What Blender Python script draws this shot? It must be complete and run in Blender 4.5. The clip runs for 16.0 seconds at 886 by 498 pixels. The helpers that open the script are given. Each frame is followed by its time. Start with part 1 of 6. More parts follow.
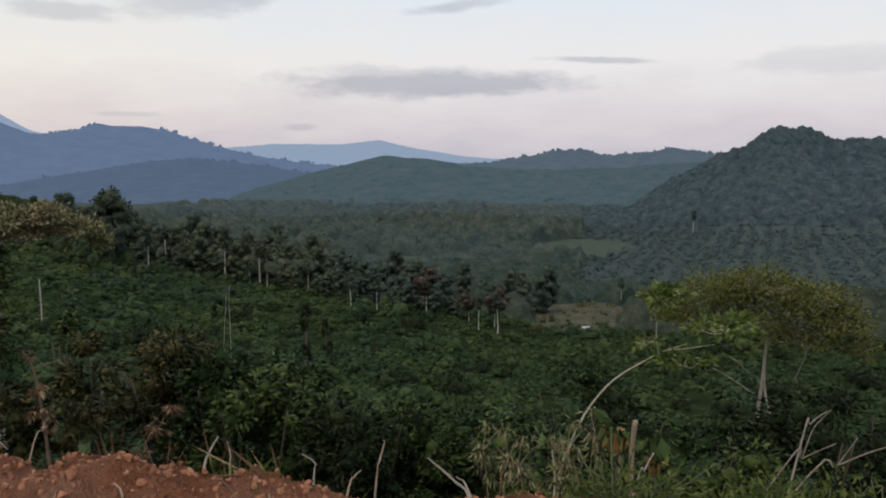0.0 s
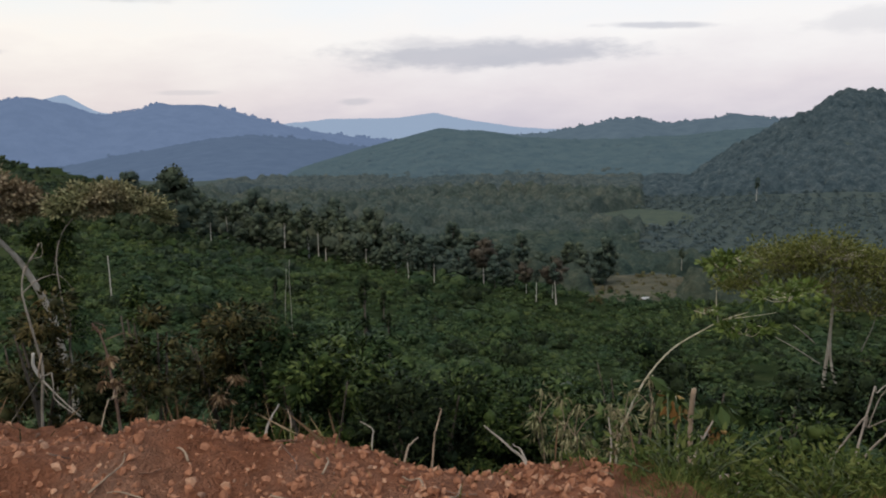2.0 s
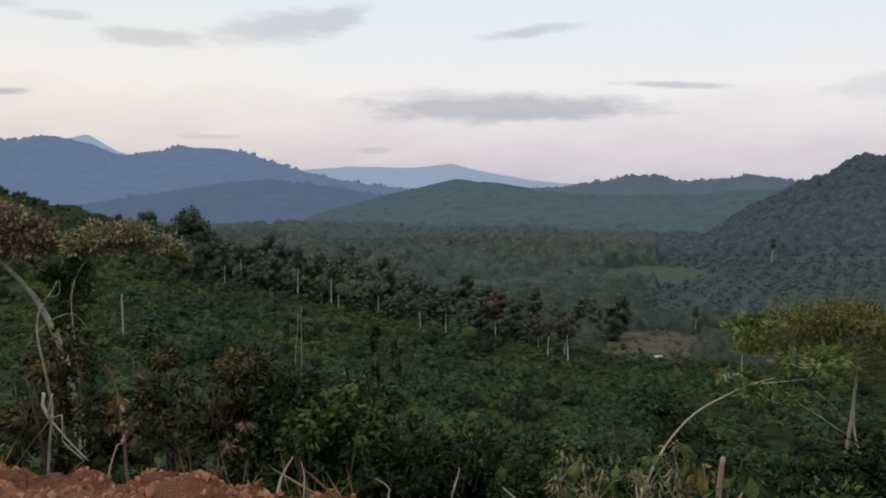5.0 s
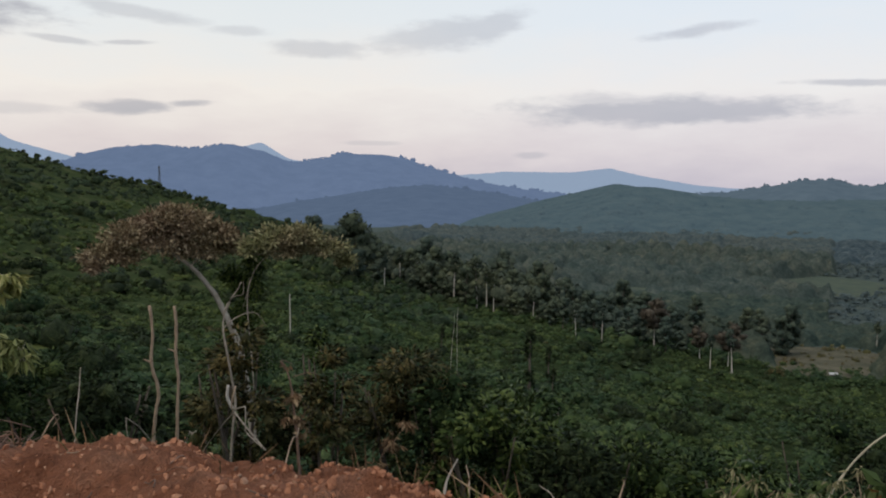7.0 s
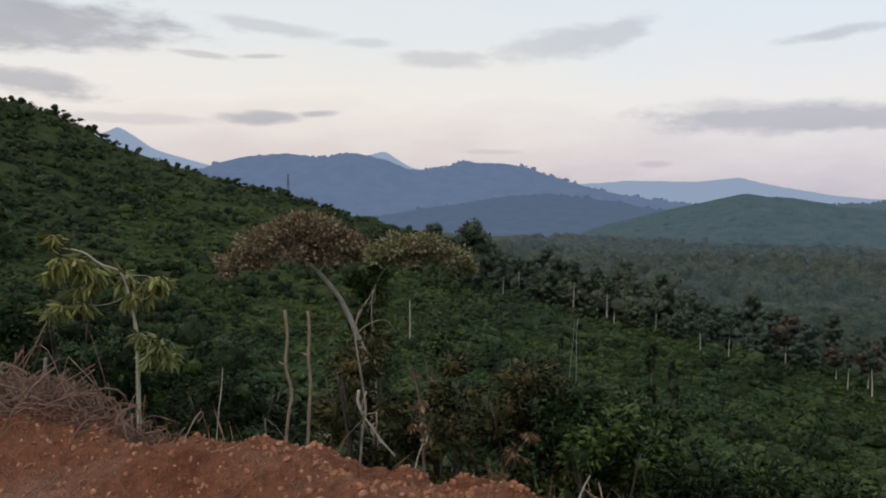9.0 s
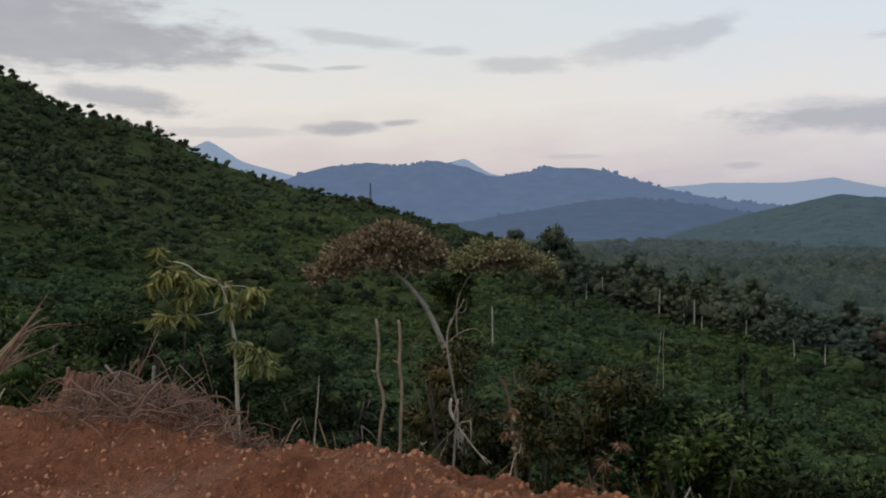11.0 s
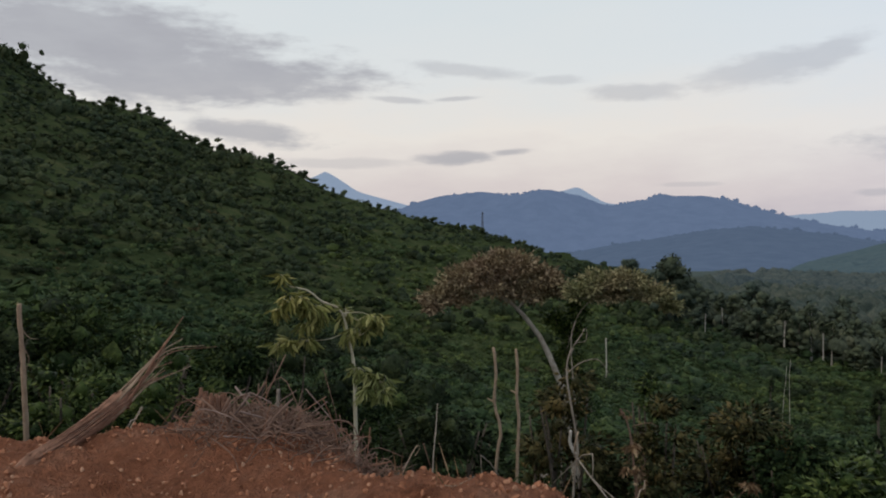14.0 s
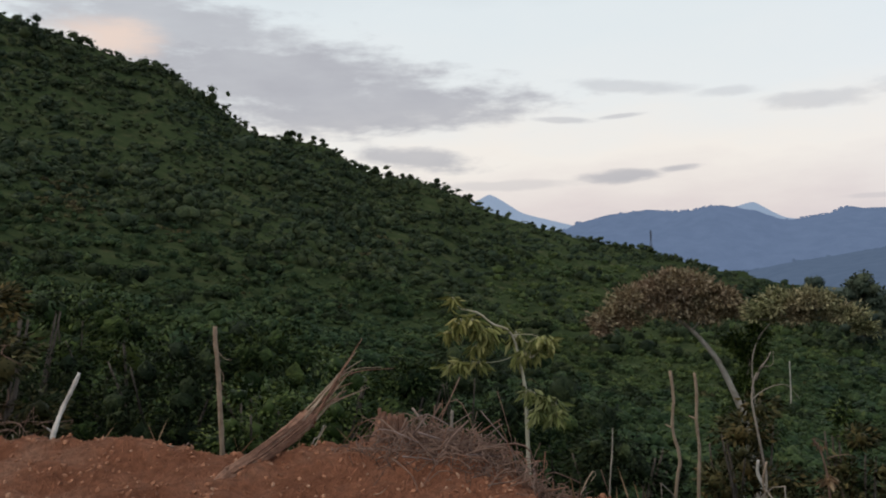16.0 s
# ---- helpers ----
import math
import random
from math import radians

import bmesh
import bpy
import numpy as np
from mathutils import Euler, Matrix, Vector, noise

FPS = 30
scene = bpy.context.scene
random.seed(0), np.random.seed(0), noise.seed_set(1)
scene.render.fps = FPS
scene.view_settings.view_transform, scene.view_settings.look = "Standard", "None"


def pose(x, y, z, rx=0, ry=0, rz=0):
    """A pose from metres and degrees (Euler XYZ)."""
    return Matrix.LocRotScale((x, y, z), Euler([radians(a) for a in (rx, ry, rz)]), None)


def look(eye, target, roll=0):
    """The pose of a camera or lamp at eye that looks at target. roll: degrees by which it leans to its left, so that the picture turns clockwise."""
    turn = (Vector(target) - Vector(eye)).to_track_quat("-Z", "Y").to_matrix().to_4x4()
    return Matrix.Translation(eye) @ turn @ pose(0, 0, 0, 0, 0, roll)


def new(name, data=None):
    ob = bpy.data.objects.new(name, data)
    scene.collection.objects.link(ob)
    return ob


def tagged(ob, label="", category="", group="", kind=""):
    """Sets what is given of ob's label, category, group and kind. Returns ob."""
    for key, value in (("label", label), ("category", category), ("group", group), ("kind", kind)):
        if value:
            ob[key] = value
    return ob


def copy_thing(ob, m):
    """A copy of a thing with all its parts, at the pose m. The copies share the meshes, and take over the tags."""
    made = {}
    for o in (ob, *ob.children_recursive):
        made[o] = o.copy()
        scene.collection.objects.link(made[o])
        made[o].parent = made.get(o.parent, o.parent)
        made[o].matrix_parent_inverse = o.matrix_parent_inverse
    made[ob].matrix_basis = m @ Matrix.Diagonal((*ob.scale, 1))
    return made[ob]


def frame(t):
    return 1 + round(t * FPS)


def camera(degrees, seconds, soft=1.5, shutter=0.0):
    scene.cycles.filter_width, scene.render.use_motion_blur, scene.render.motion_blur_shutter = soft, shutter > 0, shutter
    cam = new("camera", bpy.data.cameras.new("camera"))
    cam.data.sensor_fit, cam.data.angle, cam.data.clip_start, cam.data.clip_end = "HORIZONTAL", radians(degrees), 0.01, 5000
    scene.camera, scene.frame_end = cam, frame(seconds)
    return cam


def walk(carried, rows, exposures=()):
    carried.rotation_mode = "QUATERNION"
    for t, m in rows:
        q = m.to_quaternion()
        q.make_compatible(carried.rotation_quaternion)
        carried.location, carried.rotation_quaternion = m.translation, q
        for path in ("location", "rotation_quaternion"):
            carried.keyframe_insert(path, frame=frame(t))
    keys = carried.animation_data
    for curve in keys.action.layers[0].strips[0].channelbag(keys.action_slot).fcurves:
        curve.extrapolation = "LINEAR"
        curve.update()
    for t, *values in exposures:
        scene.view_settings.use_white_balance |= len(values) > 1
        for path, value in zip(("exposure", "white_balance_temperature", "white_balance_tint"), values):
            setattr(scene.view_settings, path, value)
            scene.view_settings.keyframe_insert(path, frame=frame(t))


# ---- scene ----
cam = camera(56.5, 16.0, soft=2.0)
PATH = [
    (0.0, pose(0.238, 0.002, 1.567, 84.06, 0.43, 0.00)),
    (0.5, pose(0.225, -0.002, 1.567, 85.41, 0.05, 1.66)),
    (1.0, pose(0.235, -0.012, 1.557, 84.89, 1.36, 0.57)),
    (1.5, pose(0.257, -0.012, 1.557, 84.51, 2.72, 1.76)),
    (2.0, pose(0.258, -0.003, 1.545, 82.21, 1.65, 3.82)),
    (2.5, pose(0.240, 0.013, 1.550, 82.02, 3.39, 0.71)),
    (3.0, pose(0.200, -0.009, 1.553, 82.60, 2.72, -1.55)),
    (3.2, pose(0.184, -0.019, 1.551, 81.99, 2.05, -2.14)),
    (5.3, pose(0.159, 0.119, 1.551, 85.89, -0.81, 6.86)),
    (5.5, pose(0.146, 0.097, 1.561, 85.67, -1.10, 8.14)),
    (6.0, pose(0.139, 0.068, 1.565, 85.63, -0.77, 11.20)),
    (6.5, pose(0.115, 0.038, 1.581, 86.14, -0.33, 14.23)),
    (7.0, pose(0.101, 0.041, 1.577, 86.01, -0.25, 15.75)),
    (7.5, pose(0.074, 0.010, 1.589, 85.73, -0.16, 18.63)),
    (8.0, pose(0.034, 0.004, 1.590, 86.07, -0.09, 20.67)),
    (8.5, pose(0.022, -0.005, 1.592, 86.31, -0.19, 22.50)),
    (9.0, pose(-0.000, 0.000, 1.600, 86.55, -0.60, 24.05)),
    (9.2, pose(-0.016, 0.012, 1.589, 86.66, -1.00, 24.36)),
    (11.3, pose(-0.056, -0.114, 1.637, 87.27, 0.38, 30.51)),
    (11.5, pose(-0.036, -0.114, 1.628, 87.77, 0.17, 31.01)),
    (12.0, pose(-0.051, -0.118, 1.631, 88.74, 0.38, 32.54)),
    (12.5, pose(-0.073, -0.117, 1.632, 89.18, 0.30, 34.04)),
    (13.0, pose(-0.088, -0.132, 1.631, 89.44, 0.38, 35.77)),
    (13.5, pose(-0.122, -0.124, 1.626, 89.10, 0.58, 36.93)),
    (14.0, pose(-0.145, -0.118, 1.621, 89.05, 0.35, 37.39)),
    (14.5, pose(-0.171, -0.119, 1.617, 88.73, 0.64, 39.35)),
    (15.0, pose(-0.209, -0.113, 1.616, 88.83, 0.81, 41.50)),
    (15.5, pose(-0.210, -0.131, 1.622, 90.23, 1.67, 45.26)),
    (16.0, pose(-0.195, -0.144, 1.627, 90.72, 1.44, 48.82)),
]
walk(cam, PATH, [(0, -0.02), (1.0, 0.0), (1.5, 0.06), (2.0, 0.16), (3.2, 0.22), (5.3, 0.02), (9.2, -0.02), (11.3, -0.15), (14.3, -0.13), (15.0, -0.03), (16, 0.02)])

# ---- world: pale dusk sky under a thin high veil, with a few grey clouds ----
world = bpy.data.worlds.new("world")
scene.world = world
world.use_nodes = True
wt = world.node_tree
wt.nodes.clear()


def wnode(kind, **kw):
    n = wt.nodes.new(kind)
    for k, v in kw.items():
        if k == "op":
            n.operation = v
        else:
            n.inputs[int(k[1:])].default_value = v
    return n


def wmath(op, a, b=None, c=None):
    n = wt.nodes.new("ShaderNodeMath")
    n.operation = op
    for i, v in enumerate((a, b, c)):
        if v is None:
            continue
        if isinstance(v, (int, float)):
            n.inputs[i].default_value = v
        else:
            wt.links.new(v, n.inputs[i])
    return n.outputs[0]


SKY_TURN = 140.0
sky = wt.nodes.new("ShaderNodeTexSky")
sky.sky_type = "NISHITA"
sky.sun_disc = False
sky.sun_elevation = radians(4)
sky.sun_rotation = radians(SKY_TURN)
sky.air_density, sky.dust_density, sky.ozone_density = 1.0, 1.5, 1.5

tc = wt.nodes.new("ShaderNodeTexCoord")
sep = wt.nodes.new("ShaderNodeSeparateXYZ")
wt.links.new(tc.outputs["Generated"], sep.inputs[0])
azim = wmath("DEGREES", wmath("ARCTAN2", wmath("MULTIPLY", sep.outputs[0], -1.0), sep.outputs[1]))
elev = wmath("DEGREES", wmath("ARCSINE", sep.outputs[2]))
plane = wt.nodes.new("ShaderNodeCombineXYZ")
wt.links.new(azim, plane.inputs[0])
wt.links.new(elev, plane.inputs[1])

stretch = wt.nodes.new("ShaderNodeMapping")
stretch.inputs["Scale"].default_value = (0.11, 0.34, 1)
wt.links.new(plane.outputs[0], stretch.inputs[0])


def wnoise(scale, detail, rough):
    n = wt.nodes.new("ShaderNodeTexNoise")
    n.inputs["Scale"].default_value, n.inputs["Detail"].default_value, n.inputs["Roughness"].default_value = scale, detail, rough
    wt.links.new(stretch.outputs[0], n.inputs["Vector"])
    return n.outputs[0]


puff = wnoise(2.6, 7.0, 0.6)
wisp = wnoise(1.1, 4.0, 0.6)

# clear air by height over the horizon, slightly streaked
height = wmath("ADD", elev, wmath("MULTIPLY", wmath("SUBTRACT", wisp, 0.5), 5.0))
ramp = wt.nodes.new("ShaderNodeValToRGB")
wt.links.new(wmath("DIVIDE", height, 40.0), ramp.inputs[0])
AIR = ((0.0, (0.60, 0.56, 0.64)), (0.07, (0.76, 0.71, 0.75)), (0.17, (0.91, 0.89, 0.89)), (0.28, (0.82, 0.88, 0.95)), (0.42, (0.77, 0.86, 0.95)), (1.0, (0.26, 0.34, 0.45)))
while len(ramp.color_ramp.elements) < len(AIR):
    ramp.color_ramp.elements.new(0.5)
for e, (p, c) in zip(ramp.color_ramp.elements, AIR):
    e.position, e.color = p, (*c, 1)
tone = ramp.outputs[0]

# clouds: azimuth to the left, height, half width, half height in degrees, lean, thickness
CLOUDS = (
    (1.2, 5.35, 12.0, 1.05, 0, 0.85), (3.0, 5.9, 7.0, 0.8, -2, 0.5), (-10.4, 6.8, 4.2, 0.26, -3, 0.6), (24.0, 9.45, 4.0, 0.7, 0, 0.5), (16.0, 10.6, 6.0, 1.2, 9, 0.5),
    (12.4, 11.1, 2.8, 1.1, 20, 0.5), (-1.2, 10.5, 4.0, 0.42, 6, 0.55), (9.8, 2.5, 1.3, 0.28, 0, 0.5), (53.5, 10.4, 14.0, 2.1, 2, 1.0),
    (60.0, 12.6, 15.0, 3.2, -6, 1.0), (67.0, 15.6, 13.0, 2.6, -10, 0.85), (40.3, 9.3, 2.6, 0.26, -4, 0.55), (36.6, 9.36, 2.2, 0.2, 3, 0.6), (36.6, 5.35, 3.6, 0.5, 3, 0.9),
    (32.8, 5.7, 1.7, 0.3, 4, 0.85), (50.2, 6.9, 4.6, 0.9, -6, 0.85), (36.0, 11.3, 5.5, 0.5, -6, 0.45), (29.5, 10.5, 2.4, 0.4, 0, 0.35), (21.0, 3.3, 2.4, 0.2, 0, 0.35),
    (44.0, 5.0, 7.0, 0.4, 0, 0.35), (-25.0, 6.2, 6.0, 1.0, 0, 0.3),
)
cover = None
for az, el, w, h, lean, thick in CLOUDS:
    m = wt.nodes.new("ShaderNodeMapping")
    m.vector_type = "TEXTURE"
    m.inputs["Location"].default_value, m.inputs["Rotation"].default_value, m.inputs["Scale"].default_value = (az, el, 0), (0, 0, radians(-lean)), (w, h, 1)
    wt.links.new(plane.outputs[0], m.inputs[0])
    ln = wt.nodes.new("ShaderNodeVectorMath")
    ln.operation = "LENGTH"
    wt.links.new(m.outputs[0], ln.inputs[0])
    far_out = wmath("ADD", ln.outputs["Value"], wmath("MULTIPLY", wmath("SUBTRACT", puff, 0.5), 1.6))
    mr = wt.nodes.new("ShaderNodeMapRange")
    mr.interpolation_type = "SMOOTHSTEP"
    wt.links.new(far_out, mr.inputs["Value"])
    for k, v in (("From Min", 1.12), ("From Max", 0.42), ("To Min", 0.0), ("To Max", thick)):
        mr.inputs[k].default_value = v
    cover = mr.outputs[0] if cover is None else wmath("MAXIMUM", cover, mr.outputs[0])
cmix = wt.nodes.new("ShaderNodeMix")
cmix.data_type = "RGBA"
wt.links.new(wmath("MULTIPLY", cover, wmath("ADD", wmath("MULTIPLY", wisp, 0.5), 0.6)), cmix.inputs["Factor"])
wt.links.new(tone, cmix.inputs["A"])
cmix.inputs["B"].default_value = (0.43, 0.445, 0.525, 1)

sky_bg = wt.nodes.new("ShaderNodeBackground")
sky_bg.inputs[1].default_value = 0.08
wt.links.new(sky.outputs[0], sky_bg.inputs[0])
veil_bg = wt.nodes.new("ShaderNodeBackground")
veil_bg.inputs[1].default_value = 1.0
# the air is warmer towards the sunset side
side = wt.nodes.new("ShaderNodeMapRange")
side.interpolation_type = "SMOOTHSTEP"
side.inputs["From Min"].default_value, side.inputs["From Max"].default_value = -2.0, 32.0
wt.links.new(azim, side.inputs["Value"])
warm = wt.nodes.new("ShaderNodeMix")
warm.data_type, warm.blend_type = "RGBA", "MULTIPLY"
warm.inputs["B"].default_value = (1.035, 1.0, 0.94, 1)
wt.links.new(side.outputs[0], warm.inputs["Factor"])
wt.links.new(cmix.outputs["Result"], warm.inputs["A"])
# a patch of cloud still lit by the low sun
lit_at = wt.nodes.new("ShaderNodeMapping")
lit_at.vector_type = "TEXTURE"
lit_at.inputs["Location"].default_value, lit_at.inputs["Scale"].default_value = (70.6, 14.6, 0), (4.2, 1.9, 1)
wt.links.new(plane.outputs[0], lit_at.inputs[0])
lit_len = wt.nodes.new("ShaderNodeVectorMath")
lit_len.operation = "LENGTH"
wt.links.new(lit_at.outputs[0], lit_len.inputs[0])
lit_in = wt.nodes.new("ShaderNodeMapRange")
lit_in.interpolation_type = "SMOOTHSTEP"
lit_in.inputs["From Min"].default_value, lit_in.inputs["From Max"].default_value = 1.1, 0.1
wt.links.new(wmath("ADD", lit_len.outputs["Value"], wmath("MULTIPLY", wmath("SUBTRACT", puff, 0.5), 1.2)), lit_in.inputs["Value"])
lit = wt.nodes.new("ShaderNodeMix")
lit.data_type = "RGBA"
lit.inputs["B"].default_value = (0.86, 0.70, 0.62, 1)
wt.links.new(lit_in.outputs[0], lit.inputs["Factor"])
wt.links.new(warm.outputs["Result"], lit.inputs["A"])
wt.links.new(lit.outputs["Result"], veil_bg.inputs[0])
both = wt.nodes.new("ShaderNodeMixShader")
both.inputs[0].default_value = 0.92
wt.links.new(sky_bg.outputs[0], both.inputs[1])
wt.links.new(veil_bg.outputs[0], both.inputs[2])
wout = wt.nodes.new("ShaderNodeOutputWorld")
wt.links.new(both.outputs[0], wout.inputs[0])

sun_data = bpy.data.lights.new("sun", "SUN")
sun_data.energy, sun_data.angle, sun_data.color = 1.5, radians(50), (1.0, 0.88, 0.74)
sun = new("sun", sun_data)
sun.matrix_world = look((0, 0, 0), (0.35, 0.45, -1.0))



# ---- materials ----
def material(name):
    m = bpy.data.materials.new(name)
    m.use_nodes = True
    return m, m.node_tree, m.node_tree.nodes["Principled BSDF"]


def ramp_node(nt, fac, stops):
    r = nt.nodes.new("ShaderNodeValToRGB")
    while len(r.color_ramp.elements) < len(stops):
        r.color_ramp.elements.new(0.5)
    for e, (p, c) in zip(r.color_ramp.elements, stops):
        e.position, e.color = p, (*c, 1)
    nt.links.new(fac, r.inputs[0])
    return r.outputs[0]


def noise_node(nt, scale, detail=4.0, rough=0.55):
    p = nt.nodes.new("ShaderNodeNewGeometry")
    n = nt.nodes.new("ShaderNodeTexNoise")
    n.inputs["Scale"].default_value, n.inputs["Detail"].default_value, n.inputs["Roughness"].default_value = scale, detail, rough
    nt.links.new(p.outputs["Position"], n.inputs["Vector"])
    return n.outputs[0]


def mix_colour(nt, fac, a, b, blend="MIX"):
    m = nt.nodes.new("ShaderNodeMix")
    m.data_type, m.blend_type = "RGBA", blend
    for v, i in ((fac, "Factor"), (a, "A"), (b, "B")):
        if isinstance(v, (int, float)):
            m.inputs[i].default_value = v
        elif isinstance(v, tuple):
            m.inputs[i].default_value = (*v, 1)
        else:
            nt.links.new(v, m.inputs[i])
    return m.outputs["Result"]


def bump(nt, bsdf, height, strength, distance):
    b = nt.nodes.new("ShaderNodeBump")
    b.inputs["Strength"].default_value, b.inputs["Distance"].default_value = strength, distance
    nt.links.new(height, b.inputs["Height"])
    nt.links.new(b.outputs[0], bsdf.inputs["Normal"])


def leaf_material(name, dark, mid, light, patch=0.05, patch_tint=(1, 1, 1), rough=0.7, through_light=0.12, grain=0.0, depth=1.0):
    """Leaves: every leaf its own shade, with broad patches of another tint."""
    m, nt, b = material(name)
    g = nt.nodes.new("ShaderNodeNewGeometry")
    c = ramp_node(nt, g.outputs["Random Per Island"], ((0.0, dark), (0.55, mid), (1.0, light)))
    broad = ramp_node(nt, noise_node(nt, patch, 3.0), ((0.38, (1, 1, 1)), (0.62, patch_tint)))
    c = mix_colour(nt, 1.0, c, broad, "MULTIPLY")
    if grain:
        # one noise for colour and bump: gaps between leaves get their shade as colour
        fine = noise_node(nt, grain, 3.0, 0.6)
        c = mix_colour(nt, 1.0, c, ramp_node(nt, fine, ((0.32, (1 - 0.55 * depth, 1 - 0.5 * depth, 1 - 0.5 * depth)), (0.5, (0.95, 0.95, 0.95)), (0.7, (1 + 0.5 * depth, 1 + 0.45 * depth, 1 + 0.35 * depth)))), "MULTIPLY")
        bump(nt, b, fine, depth, 0.8 * depth / grain)
    nt.links.new(c, b.inputs["Base Color"])
    b.inputs["Roughness"].default_value = rough
    b.inputs["Specular IOR Level"].default_value = 0.1
    t = nt.nodes.new("ShaderNodeBsdfTranslucent")
    nt.links.new(c, t.inputs[0])
    mx = nt.nodes.new("ShaderNodeMixShader")
    mx.inputs[0].default_value = through_light
    nt.links.new(b.outputs[0], mx.inputs[1])
    nt.links.new(t.outputs[0], mx.inputs[2])
    nt.links.new(mx.outputs[0], nt.nodes["Material Output"].inputs[0])
    return m


def bark_material(name, a, b2, scale=9.0, rough=0.85):
    m, nt, b = material(name)
    n = noise_node(nt, scale, 6.0, 0.65)
    nt.links.new(ramp_node(nt, n, ((0.3, a), (0.7, b2))), b.inputs["Base Color"])
    b.inputs["Roughness"].default_value = rough
    bump(nt, b, noise_node(nt, scale * 4, 4.0), 0.6, 0.02)
    return m


def haze_glow_material(name, dark, light, air, glow, scale):
    """Far backdrop: wooded slope, with the blue haze of miles of air added as emission."""
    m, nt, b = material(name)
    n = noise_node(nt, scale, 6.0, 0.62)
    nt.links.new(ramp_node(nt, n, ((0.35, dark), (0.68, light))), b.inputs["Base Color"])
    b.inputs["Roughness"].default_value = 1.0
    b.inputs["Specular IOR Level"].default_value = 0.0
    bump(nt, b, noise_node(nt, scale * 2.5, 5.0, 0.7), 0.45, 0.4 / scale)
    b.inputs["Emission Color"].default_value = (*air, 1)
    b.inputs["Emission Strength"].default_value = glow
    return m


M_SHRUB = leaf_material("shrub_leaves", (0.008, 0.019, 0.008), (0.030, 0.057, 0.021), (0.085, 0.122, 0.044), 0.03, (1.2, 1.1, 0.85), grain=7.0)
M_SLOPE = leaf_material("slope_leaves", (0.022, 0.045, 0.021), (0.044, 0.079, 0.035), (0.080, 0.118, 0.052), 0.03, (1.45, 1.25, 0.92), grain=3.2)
M_DARK = leaf_material("dark_leaves", (0.013, 0.023, 0.011), (0.029, 0.044, 0.020), (0.058, 0.076, 0.031), 0.02, grain=5.0)
M_UPPER = leaf_material("upper_slope_leaves", (0.020, 0.036, 0.021), (0.038, 0.062, 0.034), (0.066, 0.090, 0.048), 0.012, (1.3, 1.15, 0.92), grain=1.6)
M_TERRACE = leaf_material("terrace_leaves", (0.034, 0.060, 0.024), (0.060, 0.096, 0.037), (0.098, 0.136, 0.054), 0.03, (1.3, 1.15, 0.88), grain=2.2)
# edge and forest trees: lightened, bluish leaf colours carry the haze
M_EDGE = leaf_material("hazed_edge_leaves", (0.046, 0.068, 0.060), (0.070, 0.098, 0.080), (0.102, 0.128, 0.098), 0.02, (1.25, 1.08, 0.9), grain=1.5, depth=0.6)
M_TREE = leaf_material("hazed_tree_leaves", (0.044, 0.066, 0.056), (0.068, 0.096, 0.075), (0.100, 0.128, 0.096), 0.02, (1.25, 1.1, 0.85), grain=2.0, depth=0.6)
M_DRYSCRUB = leaf_material("dry_scrub_leaves", (0.07, 0.055, 0.028), (0.12, 0.10, 0.05), (0.18, 0.15, 0.075), 0.1, (0.8, 0.95, 0.8), grain=2.0)


def canopy_material(name, dark, mid, light, tint):
    """Far woods: crowns of differing greens paled towards haze, broad drier patches, fine leafy relief."""
    m, nt, b = material(name)
    c = ramp_node(nt, noise_node(nt, 0.13, 3.0, 0.65), ((0.34, dark), (0.5, mid), (0.68, light)))
    c = mix_colour(nt, 1.0, c, ramp_node(nt, noise_node(nt, 0.012, 3.0), ((0.4, (1, 1, 1)), (0.62, tint))), "MULTIPLY")
    fine = noise_node(nt, 0.7, 5.0, 0.7)
    # hollows of the relief are darkened in colour, like shade among leaves
    c = mix_colour(nt, 1.0, c, ramp_node(nt, fine, ((0.32, (0.66, 0.68, 0.70)), (0.5, (0.97, 0.97, 0.97)), (0.7, (1.3, 1.26, 1.2)))), "MULTIPLY")
    nt.links.new(c, b.inputs["Base Color"])
    b.inputs["Roughness"].default_value = 1.0
    b.inputs["Specular IOR Level"].default_value = 0.0
    bump(nt, b, fine, 0.7, 1.6)
    return m


# paler and bluer than real leaves: valley haze put into the base colours
M_FOREST = canopy_material("hazed_forest_canopy", (0.048, 0.070, 0.066), (0.074, 0.098, 0.090), (0.106, 0.126, 0.110), (1.16, 1.05, 0.95))
M_FARWOOD = canopy_material("hazed_far_canopy", (0.060, 0.086, 0.094), (0.082, 0.110, 0.116), (0.106, 0.132, 0.130), (1.15, 1.05, 0.96))
M_HILL = canopy_material("hazed_hill_canopy", (0.044, 0.068, 0.082), (0.070, 0.098, 0.112), (0.102, 0.132, 0.144), (1.04, 1.02, 1.0))
M_VALLEY = canopy_material("hazed_valley_canopy", (0.034, 0.054, 0.048), (0.058, 0.082, 0.070), (0.088, 0.108, 0.084), (1.3, 1.08, 0.92))
M_PALM = leaf_material("hazed_palm_leaves", (0.062, 0.092, 0.098), (0.076, 0.106, 0.110), (0.094, 0.122, 0.120), 0.01, grain=0.8, depth=0.4)
M_BARK = bark_material("bark", (0.06, 0.045, 0.035), (0.15, 0.12, 0.095))
M_PALE = bark_material("pale_bark", (0.36, 0.32, 0.28), (0.62, 0.58, 0.52), 3.0)


